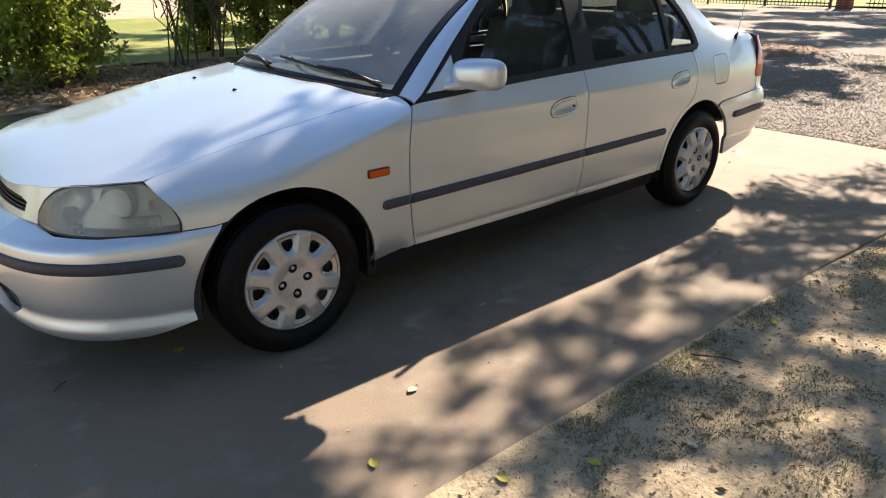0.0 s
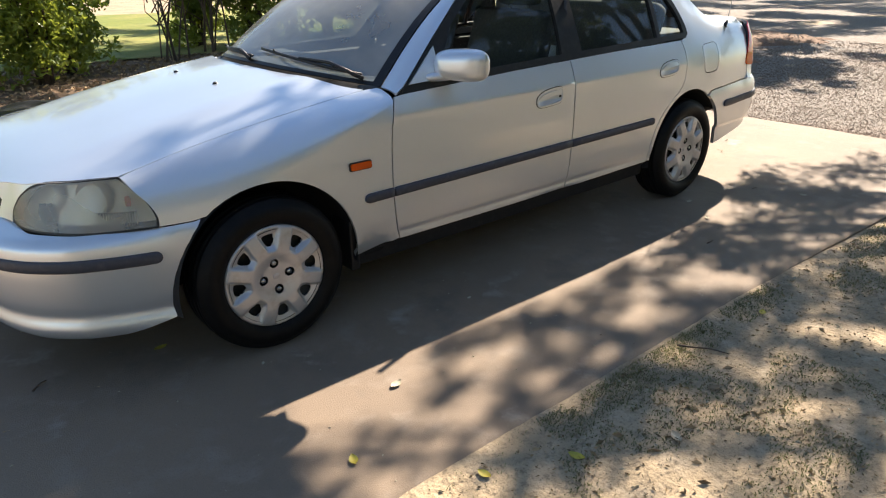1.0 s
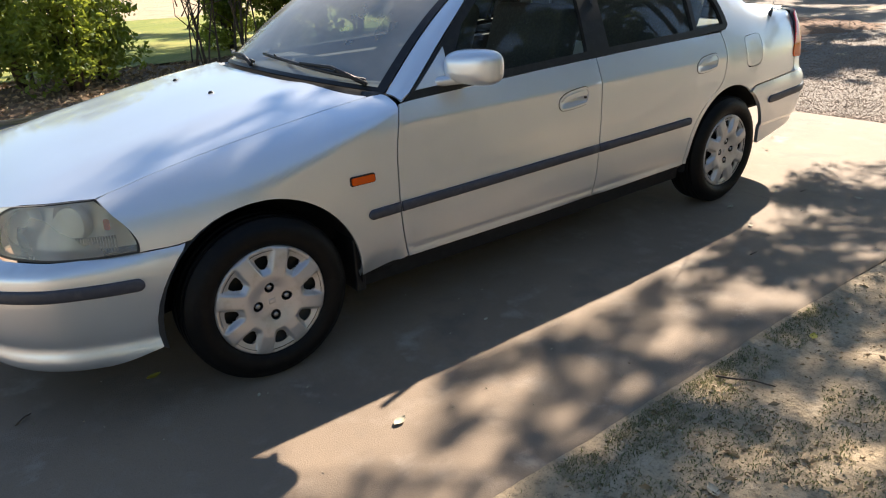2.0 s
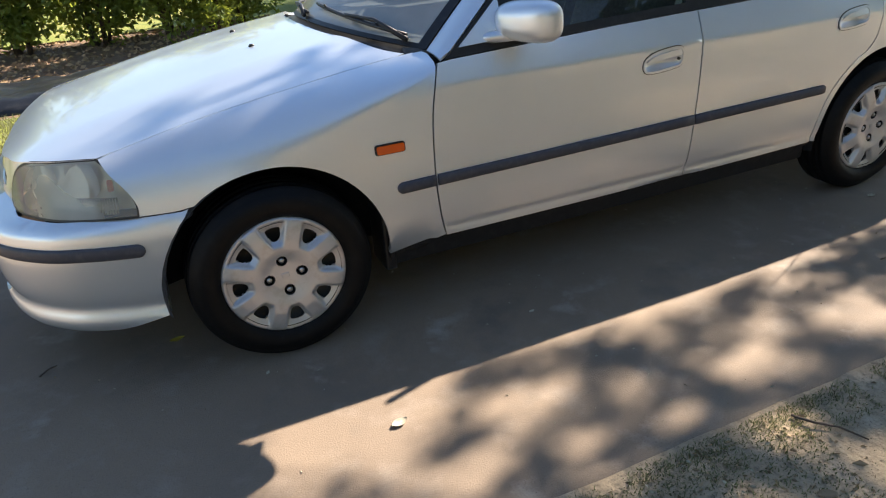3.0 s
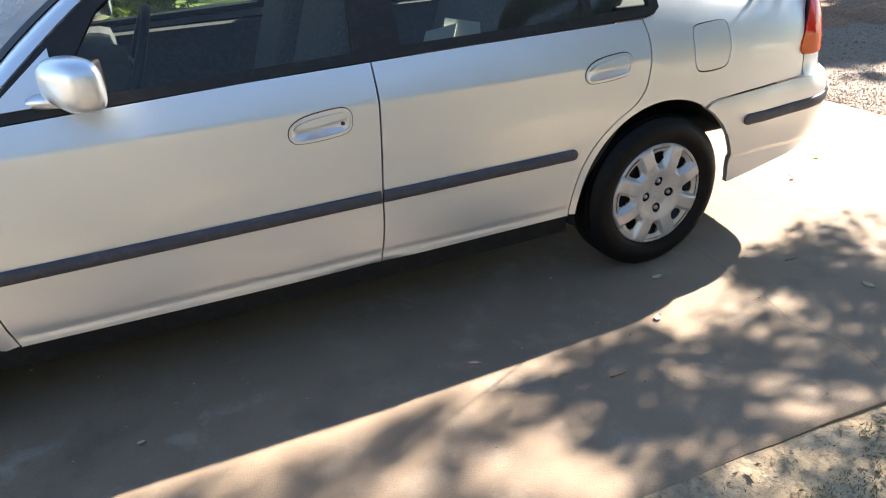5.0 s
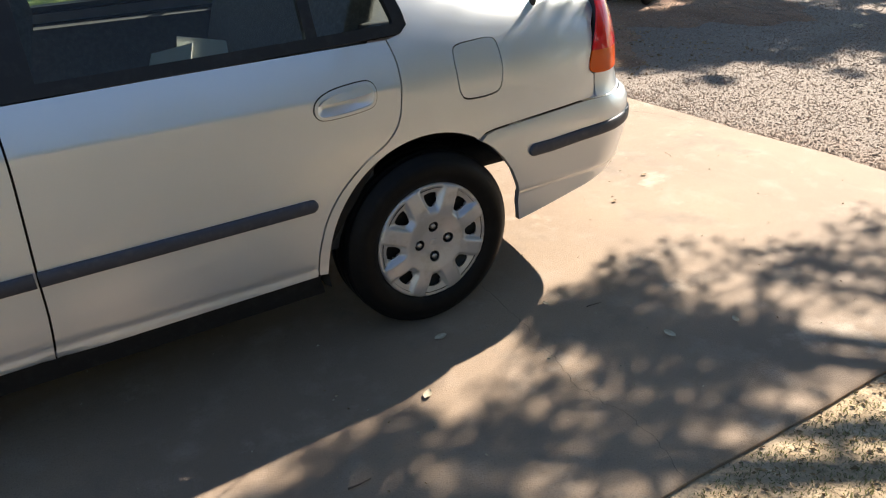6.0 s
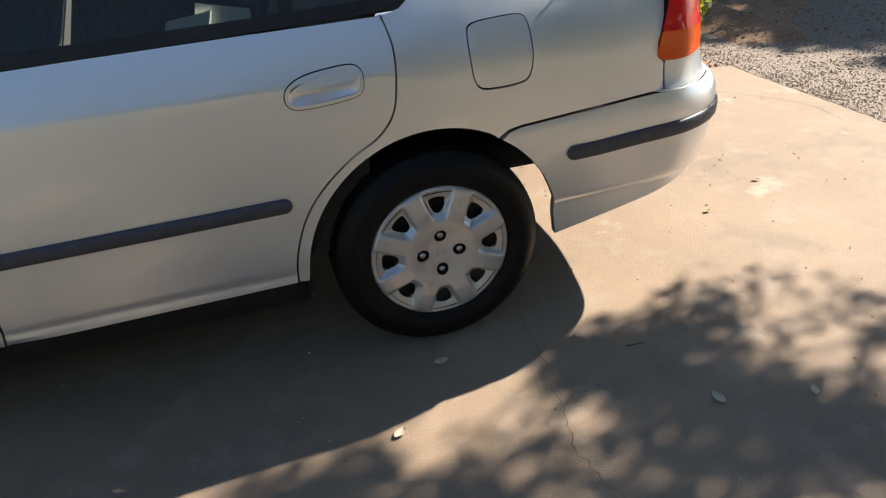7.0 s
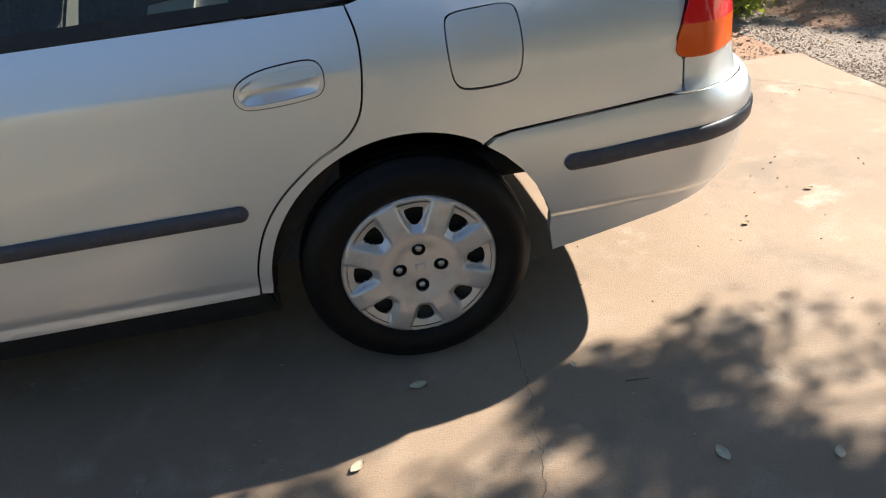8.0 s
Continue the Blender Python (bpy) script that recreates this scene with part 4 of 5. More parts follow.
for sgn in (1, -1):
    def clip(keep_low):
        out = []
        n = len(lamp_r)
        for i in range(n):
            a, b = lamp_r[i], lamp_r[(i + 1) % n]
            if (a[1] <= cut) == keep_low:
                out.append(a)
            if (a[1] <= cut) != (b[1] <= cut):
                t = (cut - a[1]) / (b[1] - a[1])
                out.append((a[0] + (b[0] - a[0]) * t, cut))
        return out
    def lay(s, z):
        x, y, zz = tail(s, z)
        return (x, y - 0.006, zz)
    r_bm = sheet(clip(False), lay, 0.03, 0.0, depth=0.02)
    tl = part("tail_light", r_bm if sgn == 1 else mirrored(r_bm), RED, car, "red tail light lens")
    a_bm = sheet(clip(True), lay, 0.03, 0.0, depth=0.02)
    part("indicator", a_bm if sgn == 1 else mirrored(a_bm), AMBER, tl, "amber indicator lens")
    s_bm = sheet(inset(lamp_r, -0.0015), lambda s, z: tuple(tail(s, z)), 0.03, 0.0, depth=0.02)
    part("seal", s_bm if sgn == 1 else mirrored(s_bm), BLACK, tl)

# aerial on the rear wing
ae = tube([(3.06, -0.735, 0.925), (3.075, -0.735, 0.955), (3.085, -0.735, 0.97)], 0.013, 10, 0.008)
aerial = part("aerial_base", ae, BLACK, car, "black aerial base")
part("rod", tube([(3.085, -0.735, 0.965), (3.20, -0.74, 1.55)], 0.0025, 6, 0.0015), CHROME, aerial, "thin metal rod")

# door mirrors
for sgn in (1, -1):
    mb = bmesh.new()
    bmesh.ops.create_icosphere(mb, subdivisions=4, radius=1.0)
    for v in mb.verts:
        p = Vector([math.copysign(abs(v.co[i]) ** (0.70, 0.60, 0.62)[i], v.co[i]) for i in range(3)])
        nose_in = 1 - 0.20 * max(0, -p.x) ** 2
        out = -p.y
        y = p.y * 0.100 * nose_in
        v.co = Vector((0.860 + p.x * (0.050 if p.x > 0 else 0.062) + 0.36 * 0.10 * out, -0.872 + y, 0.944 + p.z * 0.062 * nose_in * (1 + 0.05 * out)))
    mir = part("door_mirror", mb if sgn == 1 else mirrored(mb), PAINT, car, "silver door mirror")
    gl = box((0.888, -0.946, 0.904), (0.904, -0.804, 0.984), 0.007)
    bmesh.ops.rotate(gl, cent=(0.896, -0.873, 0.944), matrix=Matrix.Rotation(-0.33, 3, 'Z'), verts=gl.verts)
    part("mirror_glass", gl if sgn == 1 else mirrored(gl), BLACK, mir, "dark mirror back rim")
    foot = tube([(0.765, -0.765, 0.897), (0.79, -0.80, 0.898), (0.83, -0.85, 0.905)], 0.020, 10, 0.018)
    bmesh.ops.scale(foot, vec=(1.9, 1, 1), space=Matrix.Translation((-0.79, 0, 0)), verts=foot.verts)
    part("foot", foot if sgn == 1 else mirrored(foot), PAINT, mir)

# wheels
def wheel(cx, sgn, spin=0.0):
    w = part("wheel", lathe([(0.10, 0.05), (0.165, 0.052), (0.176, 0.03), (0.178, 0.012), (0.178, 0.16), (0.12, 0.16)], 48), STEEL, car, "steel wheel with plastic cover")
    prof = [(0.176, 0.040), (0.186, 0.026), (0.198, 0.013), (0.215, 0.003), (0.235, 0.000), (0.252, 0.004), (0.266, 0.013), (0.276, 0.026), (0.2835, 0.030), (0.285, 0.040), (0.2815, 0.043), (0.2815, 0.047), (0.287, 0.050), (0.288, 0.072),
            (0.283, 0.074), (0.283, 0.080), (0.288, 0.082), (0.288, 0.115), (0.283, 0.117), (0.283, 0.123), (0.288, 0.125), (0.287, 0.150), (0.2815, 0.153), (0.285, 0.158), (0.276, 0.172), (0.252, 0.194), (0.215, 0.196), (0.176, 0.168)]
    part("tyre", lathe(prof, 72), RUBBER, w, "black road tyre")
    # cover with eight openings
    def cap_y(r):
        return float(np.interp(r, [0, 0.030, 0.048, 0.062, 0.078, 0.094, 0.125, 0.160, 0.182, 0.190, 0.195], [0.017, 0.017, 0.0155, 0.012, 0.007, 0.003, 0.001, 0.004, 0.008, 0.012, 0.026]))
    ring = [(0.195 * math.cos(2 * math.pi * k / 72), 0.195 * math.sin(2 * math.pi * k / 72)) for k in range(72)]
    holes8 = []
    for k in range(8):
        a0 = k * math.pi / 4
        pts = []
        for r, da in ((0.160, -0.125), (0.163, 0.0), (0.160, 0.125), (0.151, 0.150), (0.131, 0.125), (0.119, 0.06), (0.119, -0.06), (0.131, -0.125), (0.151, -0.150)):
            pts.append((r * math.cos(a0 + da), r * math.sin(a0 + da)))
        holes8.append(curve(pts, 3, True))
    nut_at = [(0.052 * math.cos(math.pi / 2 * k), 0.052 * math.sin(math.pi / 2 * k)) for k in range(4)]
    holes8 += [[(x + 0.0175 * math.cos(t), z + 0.0175 * math.sin(t)) for t in np.linspace(0, 2 * math.pi, 13)[:-1]] for x, z in nut_at]

    def place(x, z):
        r = math.hypot(x, z)
        y = cap_y(r)
        if r > 0.09:
            ang = math.atan2(z, x) % (math.pi / 4)
            ang = min(ang, math.pi / 4 - ang)
            wide = 0.185 + 0.10 * (r - 0.11) / 0.08
            k = min(1.0, max(0.0, (wide + 0.01 - ang) / 0.075)) * min(1.0, max(0.0, (r - 0.098) / 0.024))
            y += 0.020 * k * k * (3 - 2 * k) * min(1.0, max(0.0, (0.193 - r) / 0.034))
        return (x, y, z)
    cb = sheet(ring, place, 0.0050, holes=holes8, depth=0.010, heart=(0, 1.0, 0))
    cover = part("wheel_cover", cb, CAP, w, "silver eight-spoke wheel cover")
    for x, z in nut_at:
        nb = lathe([(0.0001, 0.004), (0.0088, 0.004), (0.0098, 0.008), (0.0102, 0.03)], 6)
        bmesh.ops.translate(nb, vec=(x, 0.010, z), verts=nb.verts)
        nut = part("wheel_nut", nb, CHROME, w, "steel wheel nut")
        well = lathe([(0.0155, 0.030), (0.0160, 0.014), (0.0178, 0.0105), (0.0192, 0.0125)], 18)
        bmesh.ops.translate(well, vec=(x, 0.0045, z), verts=well.verts)
        part("nut_well", well, BLACK, w)
    part("emblem", box((-0.012, 0.0150, -0.009), (0.012, 0.019, 0.009), 0.002), CAP, w)
    part("brake_drum", lathe([(0.0001, 0.055), (0.10, 0.055), (0.115, 0.065), (0.115, 0.12)], 32), DARK, w)
    for o in [w] + list(w.children):
        if sgn == -1:
            o.data.transform(Matrix.Diagonal((1, -1, 1, 1)))
            o.data.flip_normals()
    m = Matrix.Translation((cx, -0.850 * sgn, 0.287)) @ Matrix.Rotation(-spin, 4, 'Y')
    w.matrix_basis = m
    return w


for cx in (0.0, 2.62):
    for sgn in (1, -1):
        wheel(cx + (0.008 if cx < 1 else 0.004), sgn, radians(5) if cx < 1 else 0.0)

# wheel wells, floor and underside
for cx in (0.01, 2.62):
    for sgn in (1, -1):
        bm = bmesh.new()
        rows = []
        for k in range(25):
            a = radians((-8 if cx < 1 else 34) + (196 if cx < 1 else 154) * k / 24)
            rows.append([bm.verts.new((cx + r * math.cos(a), y * sgn, 0.287 + r * math.sin(a))) for r, y in ((ARCH + 0.002, -0.83), (ARCH + 0.012, -0.80), (ARCH + 0.01, -0.60), (0.20 if cx > 1 else 0.10, -0.58))])
        for p, q in zip(rows, rows[1:]):
            for j in range(3):
                bm.faces.new((p[j], p[j + 1], q[j + 1], q[j]))
        part("wheel_well", bm, DARK, car)
part("floor_pan", box((-0.60, -0.58, 0.24), (2.75, 0.58, 0.32), 0.02), DARK, car)
part("floor_pan", box((0.40, -0.80, 0.235), (2.24, 0.80, 0.30), 0.02), DARK, car)
part("boot_floor", box((2.70, -0.74, 0.44), (3.50, 0.74, 0.52), 0.03), DARK, car)
part("engine_block", box((-0.62, -0.55, 0.26), (0.30, 0.55, 0.62), 0.04), DARK, car)
part("firewall", box((0.36, -0.64, 0.30), (0.46, 0.64, 0.80), 0.02), DARK, car)
both("mud_guard", box((0.345, -0.80, 0.19), (0.385, -0.66, 0.40), 0.008), BLACK, car)

# cabin
part("dashboard", join(box((0.52, -0.72, 0.62), (0.92, 0.72, 0.885), 0.05), box((0.72, -0.55, 0.80), (0.98, -0.18, 0.93), 0.04)), CARPET, car, "dark grey dashboard")
both("door_card", sheet([(0.70, 0.32), (2.45, 0.32), (2.5, 0.85), (0.64, 0.84)], lambda x, z: (x, -side_u(x, z) + 0.075, z), 0.1, depth=0.03), CARPET, car, "dark door trim")


def seat(cx, cy, wide=0.25):
    st = part("seat", box((cx - 0.25, cy - wide, 0.36), (cx + 0.27, cy + wide, 0.56), 0.06, 3), FABRIC, car, "grey cloth seat")
    b = box((-0.07, -wide, 0.0), (0.07, wide, 0.62), 0.055, 3)
    bmesh.ops.rotate(b, cent=(0, 0, 0), matrix=Matrix.Rotation(0.33, 3, 'Y'), verts=b.verts)
    bmesh.ops.translate(b, vec=(cx + 0.26, cy, 0.50), verts=b.verts)
    part("backrest", b, FABRIC, st)
    return st


def headrest(x, y, z, st):
    h = box((x - 0.05, y - 0.13, z), (x + 0.05, y + 0.13, z + 0.17), 0.045, 3)
    hr = part("headrest", h, FABRIC, st)
    for dy in (-0.06, 0.06):
        part("post", tube([(x - 0.01, y + dy, z - 0.08), (x, y + dy, z + 0.03)], 0.006, 6), CHROME, hr)


for cy in (-0.36, 0.36):
    st = seat(1.22, cy)
    headrest(1.70, cy, 1.11, st)
st = seat(2.10, 0.0, 0.64)
for cy in (-0.36, 0.36):
    headrest(2.58, cy, 1.06, st)
part("parcel_shelf", box((2.52, -0.66, 0.90), (2.98, 0.66, 0.93), 0.01), CARPET, car)
wheel_pts = [(0.985 + 0.07 * math.sin(t), -0.36 + 0.185 * math.cos(t), 0.865 + 0.172 * math.sin(t)) for t in np.linspace(0, 2 * math.pi, 33)]
sw = part("steering_wheel", tube(wheel_pts, 0.014, 8), BLACK, car, "black steering wheel")
part("hub", box((0.93, -0.44, 0.82), (0.99, -0.28, 0.91), 0.03), BLACK, sw)
for dy in (-0.13, 0.13):
    part("spoke", tube([(0.975, -0.36 + dy * 0.5, 0.865), (0.985, -0.36 + dy * 1.3, 0.865)], 0.012, 6), BLACK, sw)
both("seat_belt", tube([(1.66, -0.69, 1.22), (1.66, -0.71, 0.95), (1.64, -0.70, 0.60)], 0.012, 4), CARPET, car)

for pts in (((2.05, -0.14, 0.565), (2.27, -0.14, 0.565), (2.27, -0.12, 0.845), (2.12, -0.12, 0.878)), ((1.90, -0.20, 0.565), (2.06, -0.18, 0.565), (2.16, -0.14, 0.855), (2.03, -0.14, 0.838))):
    sheet_bm = bmesh.new()
    top = [sheet_bm.verts.new(q) for q in pts]
    low = [sheet_bm.verts.new((q[0] + 0.003, q[1] + 0.003, q[2] - 0.003)) for q in pts]
    sheet_bm.faces.new(top)
    sheet_bm.faces.new(low[::-1])
    for k in range(4):
        sheet_bm.faces.new((top[k], low[k], low[(k + 1) % 4], top[(k + 1) % 4]))
    paper = part("paper", sheet_bm, PAPER, None, smooth=False)
    paper.location = (0, MID_Y, 0)
    tagged(paper, "loose white paper sheet on the rear seat", "paper", group="papers on the seat")

# ---- plants ----
LEAF = leaf_material("hedge_leaf", (0.12, 0.17, 0.03), (0.52, 0.58, 0.075))
LEAF_TREE = leaf_material("tree_leaf", (0.07, 0.10, 0.03), (0.20, 0.26, 0.05))
BARK = material("bark", (0.12, 0.085, 0.06), 0.9, 0, [(12, (0.06, 0.045, 0.035), 0.45, 0.7, 6)], bump=0.8, bump_scale=40)


def leaves(centres, size, rng, flat=0.0):
    """Small pointed leaves, two faces each, at the centres."""
    n = len(centres)
    d = rng.normal(size=(n, 3))
    d[:, 2] *= 1 - flat
    d /= np.linalg.norm(d, axis=1)[:, None]
    e = rng.normal(size=(n, 3))
    e[:, 2] *= 1 - flat
    e = np.cross(d, e)
    e /= np.linalg.norm(e, axis=1)[:, None] + 1e-9
    nn = np.cross(d, e)
    s = size * rng.uniform(0.6, 1.3, (n, 1))
    base, tip = centres - d * s, centres + d * s
    l, r = centres + e * s * 0.5 + nn * s * 0.15, centres - e * s * 0.5 + nn * s * 0.15
    v = np.stack([base, l, tip, r], 1).reshape(-1, 3)
    k = np.arange(n) * 4
    f = np.concatenate([np.stack([k, k + 1, k + 2], 1), np.stack([k, k + 2, k + 3], 1)])
    return v, f


def plant(name, stems, clumps, size, per, mat, label, category, seed, bark=BARK, flat=0.0, kind=""):
    """stems: lists of (points, r0, r1). clumps: (x, y, z, radius) round which leaves grow."""
    rng = np.random.default_rng(seed)
    base = stems[0][0][0]
    root = tagged(new(name), label, category, kind=kind)
    root.location = base
    for pts, r0, r1 in stems:
        part("trunk" if r0 > 0.05 else "branch", tube([Vector(p) - Vector(base) for p in pts], r0, 7, r1), bark, root)
    c = np.array(clumps, float)
    cs = []
    for x, y, z, r in c:
        m = max(6, int(per * (r / 0.3) ** 2))
        q = rng.normal(size=(m, 3))
        q /= np.linalg.norm(q, axis=1)[:, None]
        q *= (rng.uniform(0.15, 1.0, (m, 1)) ** 0.5) * r
        q[:, 2] *= 0.75
        cs.append(q + (x, y, z))
    v, f = leaves(np.concatenate(cs) - np.array(base), size, rng, flat)
    cr = mesh_object("crown", v, f, mat, smooth=False)
    cr.parent = root
    return root


def bush(x, y, h, wide, seed, name="hedge_bush", density=150, size=0.045, label="leafy green hedge bush in the mulch bed"):
    rng = np.random.default_rng(seed)
    stems, clumps = [], []
    for k in range(7):
        a = rng.uniform(0, 2 * math.pi)
        tx, ty = x + math.cos(a) * wide * rng.uniform(0.2, 0.7), y + math.sin(a) * wide * rng.uniform(0.2, 0.7)
        th = h * rng.uniform(0.6, 0.95)
        bx, by = x + 0.08 * math.cos(a), y + 0.08 * math.sin(a)
        stems.append(([(bx, by, -0.02), (bx + (tx - bx) * 0.35, by + (ty - by) * 0.35, th * 0.5), (tx, ty, th)], 0.025, 0.006))
        for j in range(16):
            t = rng.uniform(0.08, 1.0)
            clumps.append((bx + (tx - bx) * t + rng.normal() * wide * 0.28, by + (ty - by) * t + rng.normal() * wide * 0.28, 0.12 + th * t + rng.normal() * 0.10, rng.uniform(0.13, 0.30)))
    return plant(name, stems, clumps, size, density, LEAF, label, "bush", seed)


for i, (x, y, h, w) in enumerate([(-5.4, 8.0, 2.4, 0.9), (-4.3, 7.9, 2.2, 0.85), (-3.3, 7.8, 2.0, 0.8), (-2.4, 8.0, 2.1, 0.8), (-1.5, 8.1, 2.2, 0.8), (-0.6, 8.3, 2.0, 0.8), (0.3, 8.5, 2.4, 0.75), (0.75, 7.5, 2.3, 0.75), (1.15, 8.3, 2.4, 0.6), (3.75, 10.3, 3.0, 0.6), (4.4, 9.4, 3.0, 0.9), (5.3, 9.8, 3.0, 1.0), (6.3, 10.2, 3.2, 1.1), (7.6, 10.6, 3.2, 1.2), (9.0, 10.6, 3.0, 1.2)]):
    bush(x, y, h, w, 20 + i, density=95 if x < 2 else 220)
bush(5.22, 2.95, 0.75, 0.22, 47, density=170, size=0.035, label="small dark green shrub beyond the end of the driveway")
bush(8.3, 5.9, 1.3, 0.55, 41, density=260, size=0.05, label="dense dark green shrub beside the gravel")

# thin stems of a bare shrub in front of the lawn
def stem_shrub(x, y, seed):
    rng = np.random.default_rng(seed)
    stems = []
    for k in range(7):
        a, lean = rng.uniform(0, 6.28), rng.uniform(0.1, 0.55)
        bx, by = x + rng.normal() * 0.14, y + rng.normal() * 0.14
        tx, ty = bx + math.cos(a) * lean * 1.6, by + math.sin(a) * lean
        stems.append((curve([(bx, by, -0.05), (bx + (tx - bx) * 0.12, by + (ty - by) * 0.12, 0.5), (bx + (tx - bx) * 0.4, by + (ty - by) * 0.4, 1.3), (tx, ty, 2.5)], 4), rng.uniform(0.010, 0.024), 0.006))
        for j in range(4):
            t = rng.uniform(0.15, 0.8)
            px, py, pz = bx + (tx - bx) * t, by + (ty - by) * t, 2.3 * t
            stems.append(([(px, py, pz), (px + rng.normal() * 0.3, py + rng.normal() * 0.2, pz + 0.25), (px + rng.normal() * 0.7, py + rng.normal() * 0.3, pz + rng.uniform(0.3, 0.8))], 0.010, 0.003))
    clumps = [(x + rng.normal() * 0.7, y + rng.normal() * 0.4, rng.uniform(1.2, 2.6), rng.uniform(0.12, 0.25)) for _ in range(26)]
    return plant("twiggy_shrub", stems, clumps, 0.04, 90, LEAF, "twiggy shrub with thin brown stems", "shrub", seed)


stem_shrub(2.75, 8.6, 61)
stem_shrub(3.6, 9.2, 62)

# shade trees beside the driveway; a leaf h metres up shades the spot 1.22 h back and 0.43 h across
def crown_over(spots, seed, foot, height, label, per=40, size=0.05):
    """A tree whose clumps hang over the given places: (x, y, height, radius)."""
    clumps = [(gx + 1.22 * h, gy + 0.43 * h, h, r) for gx, gy, h, r in spots]
    fx, fy = foot
    top = np.mean(np.array(clumps), 0)
    fork = (fx + (top[0] - fx) * 0.25, fy + (top[1] - fy) * 0.25, height * 0.45)
    stems = [([(fx, fy, -0.05), (fx + (fork[0] - fx) * 0.15, fy + (fork[1] - fy) * 0.15, height * 0.2), fork], 0.20, 0.13)]
    hubs = clumps[::9]
    for c in hubs:
        m = ((fork[0] + c[0]) / 2, (fork[1] + c[1]) / 2, (fork[2] + c[2]) / 2 + 0.4)
        stems.append(([fork, m, c[:3]], 0.030, 0.010))
    for c in clumps:
        q = min(hubs, key=lambda o: (o[0] - c[0]) ** 2 + (o[1] - c[1]) ** 2 + (o[2] - c[2]) ** 2)
        if q is not c:
            stems.append(([q[:3], ((q[0] + c[0]) / 2, (q[1] + c[1]) / 2, (q[2] + c[2]) / 2 + 0.06), c[:3]], 0.008, 0.003))
    return plant("shade_tree", stems, clumps, size, per, LEAF_TREE, label, "tree", seed)


def scatter(rng, n, xr, yr, hr, rr, keep=lambda x, y: True):
    out = []
    while len(out) < n:
        x, y = rng.uniform(*xr), rng.uniform(*yr)
        if keep(x, y):
            out.append((x, y, rng.uniform(*hr), rng.uniform(*rr)))
    return out


rng = np.random.default_rng(5)
fine = np.random.default_rng(6)
# over the middle of the driveway: dapples
spots = scatter(rng, 72, (0.35, 3.0), (-2.8, -0.95), (4.0, 5.6), (0.10, 0.23)) + scatter(fine, 34, (0.4, 2.8), (-2.3, -1.05), (4.4, 5.8), (0.10, 0.20)) + scatter(rng, 26, (-0.6, 0.6), (-2.8, -1.0), (4.2, 5.4), (0.10, 0.24)) + scatter(rng, 7, (-0.15, 0.4), (-0.9, -0.45), (4.2, 5.2), (0.05, 0.12))
# a thin even canopy with small gaps over the strip of slab beside the car
for gx in np.arange(0.02, 2.0, 0.15):
    for gy in np.arange(-1.02, -0.36, 0.15):
        if fine.uniform() < (0.22 if gx < 0.33 else 0.86 if gx < 1.1 else 0.74):
            spot = (gx + fine.normal() * 0.03, gy + fine.normal() * 0.03, fine.uniform(4.8, 6.2), fine.uniform(0.07, 0.11))
            spots += [spot] * (2 if gx < 0.33 else 3)
# streaks over the edge of the bonnet
spots += scatter(fine, 11, (-1.62, -0.55), (-0.17, -0.05), (4.2, 5.0), (0.05, 0.09))
crown_over(spots, 51, (8.2, -4.2), 5.5, "leafy shade tree spreading over the driveway", per=175, size=0.036)
# unseen tree added to shade the yard and cut its bounce on the doors
spots = scatter(rng, 70, (-1.0, 5.0), (-6.5, -2.6), (5.0, 6.5), (0.25, 0.5)) + scatter(fine, 90, (-4.0, 9.0), (-9.0, -2.8), (7.0, 9.0), (0.4, 0.8))
crown_over(spots, 56, (10.5, -6.0), 6.0, "broad leafy tree added out of view to shade the yard", per=120, size=0.06)
# over the front end: close shade
spots = scatter(rng, 46, (-2.7, -0.75), (-2.6, -0.50), (6.0, 7.6), (0.22, 0.40)) + scatter(rng, 60, (-1.8, -0.45), (-1.4, -0.42), (4.5, 6.0), (0.14, 0.24)) + scatter(rng, 50, (-1.5, -0.36), (-0.95, -0.36), (4.5, 5.6), (0.10, 0.17)) + scatter(rng, 30, (-0.8, -0.27), (-0.95, -0.32), (4.5, 5.4), (0.08, 0.14)) + scatter(rng, 26, (-1.3, -0.36), (-0.5, -0.27), (4.5, 5.4), (0.10, 0.15))
crown_over(spots, 52, (3.4, -5.2), 6.0, "dense leafy shade tree beside the driveway", per=150, size=0.045)
# over the end of the driveway: low and crisp
r2 = np.random.default_rng(77)
spots = scatter(r2, 40, (3.22, 4.15), (-1.0, 0.03), (2.7, 3.3), (0.07, 0.17), lambda x, y: y < 0.02 - 1.7 * min(0.2, max(0, x - 3.72)) - 0.35 * max(0, 3.5 - x))
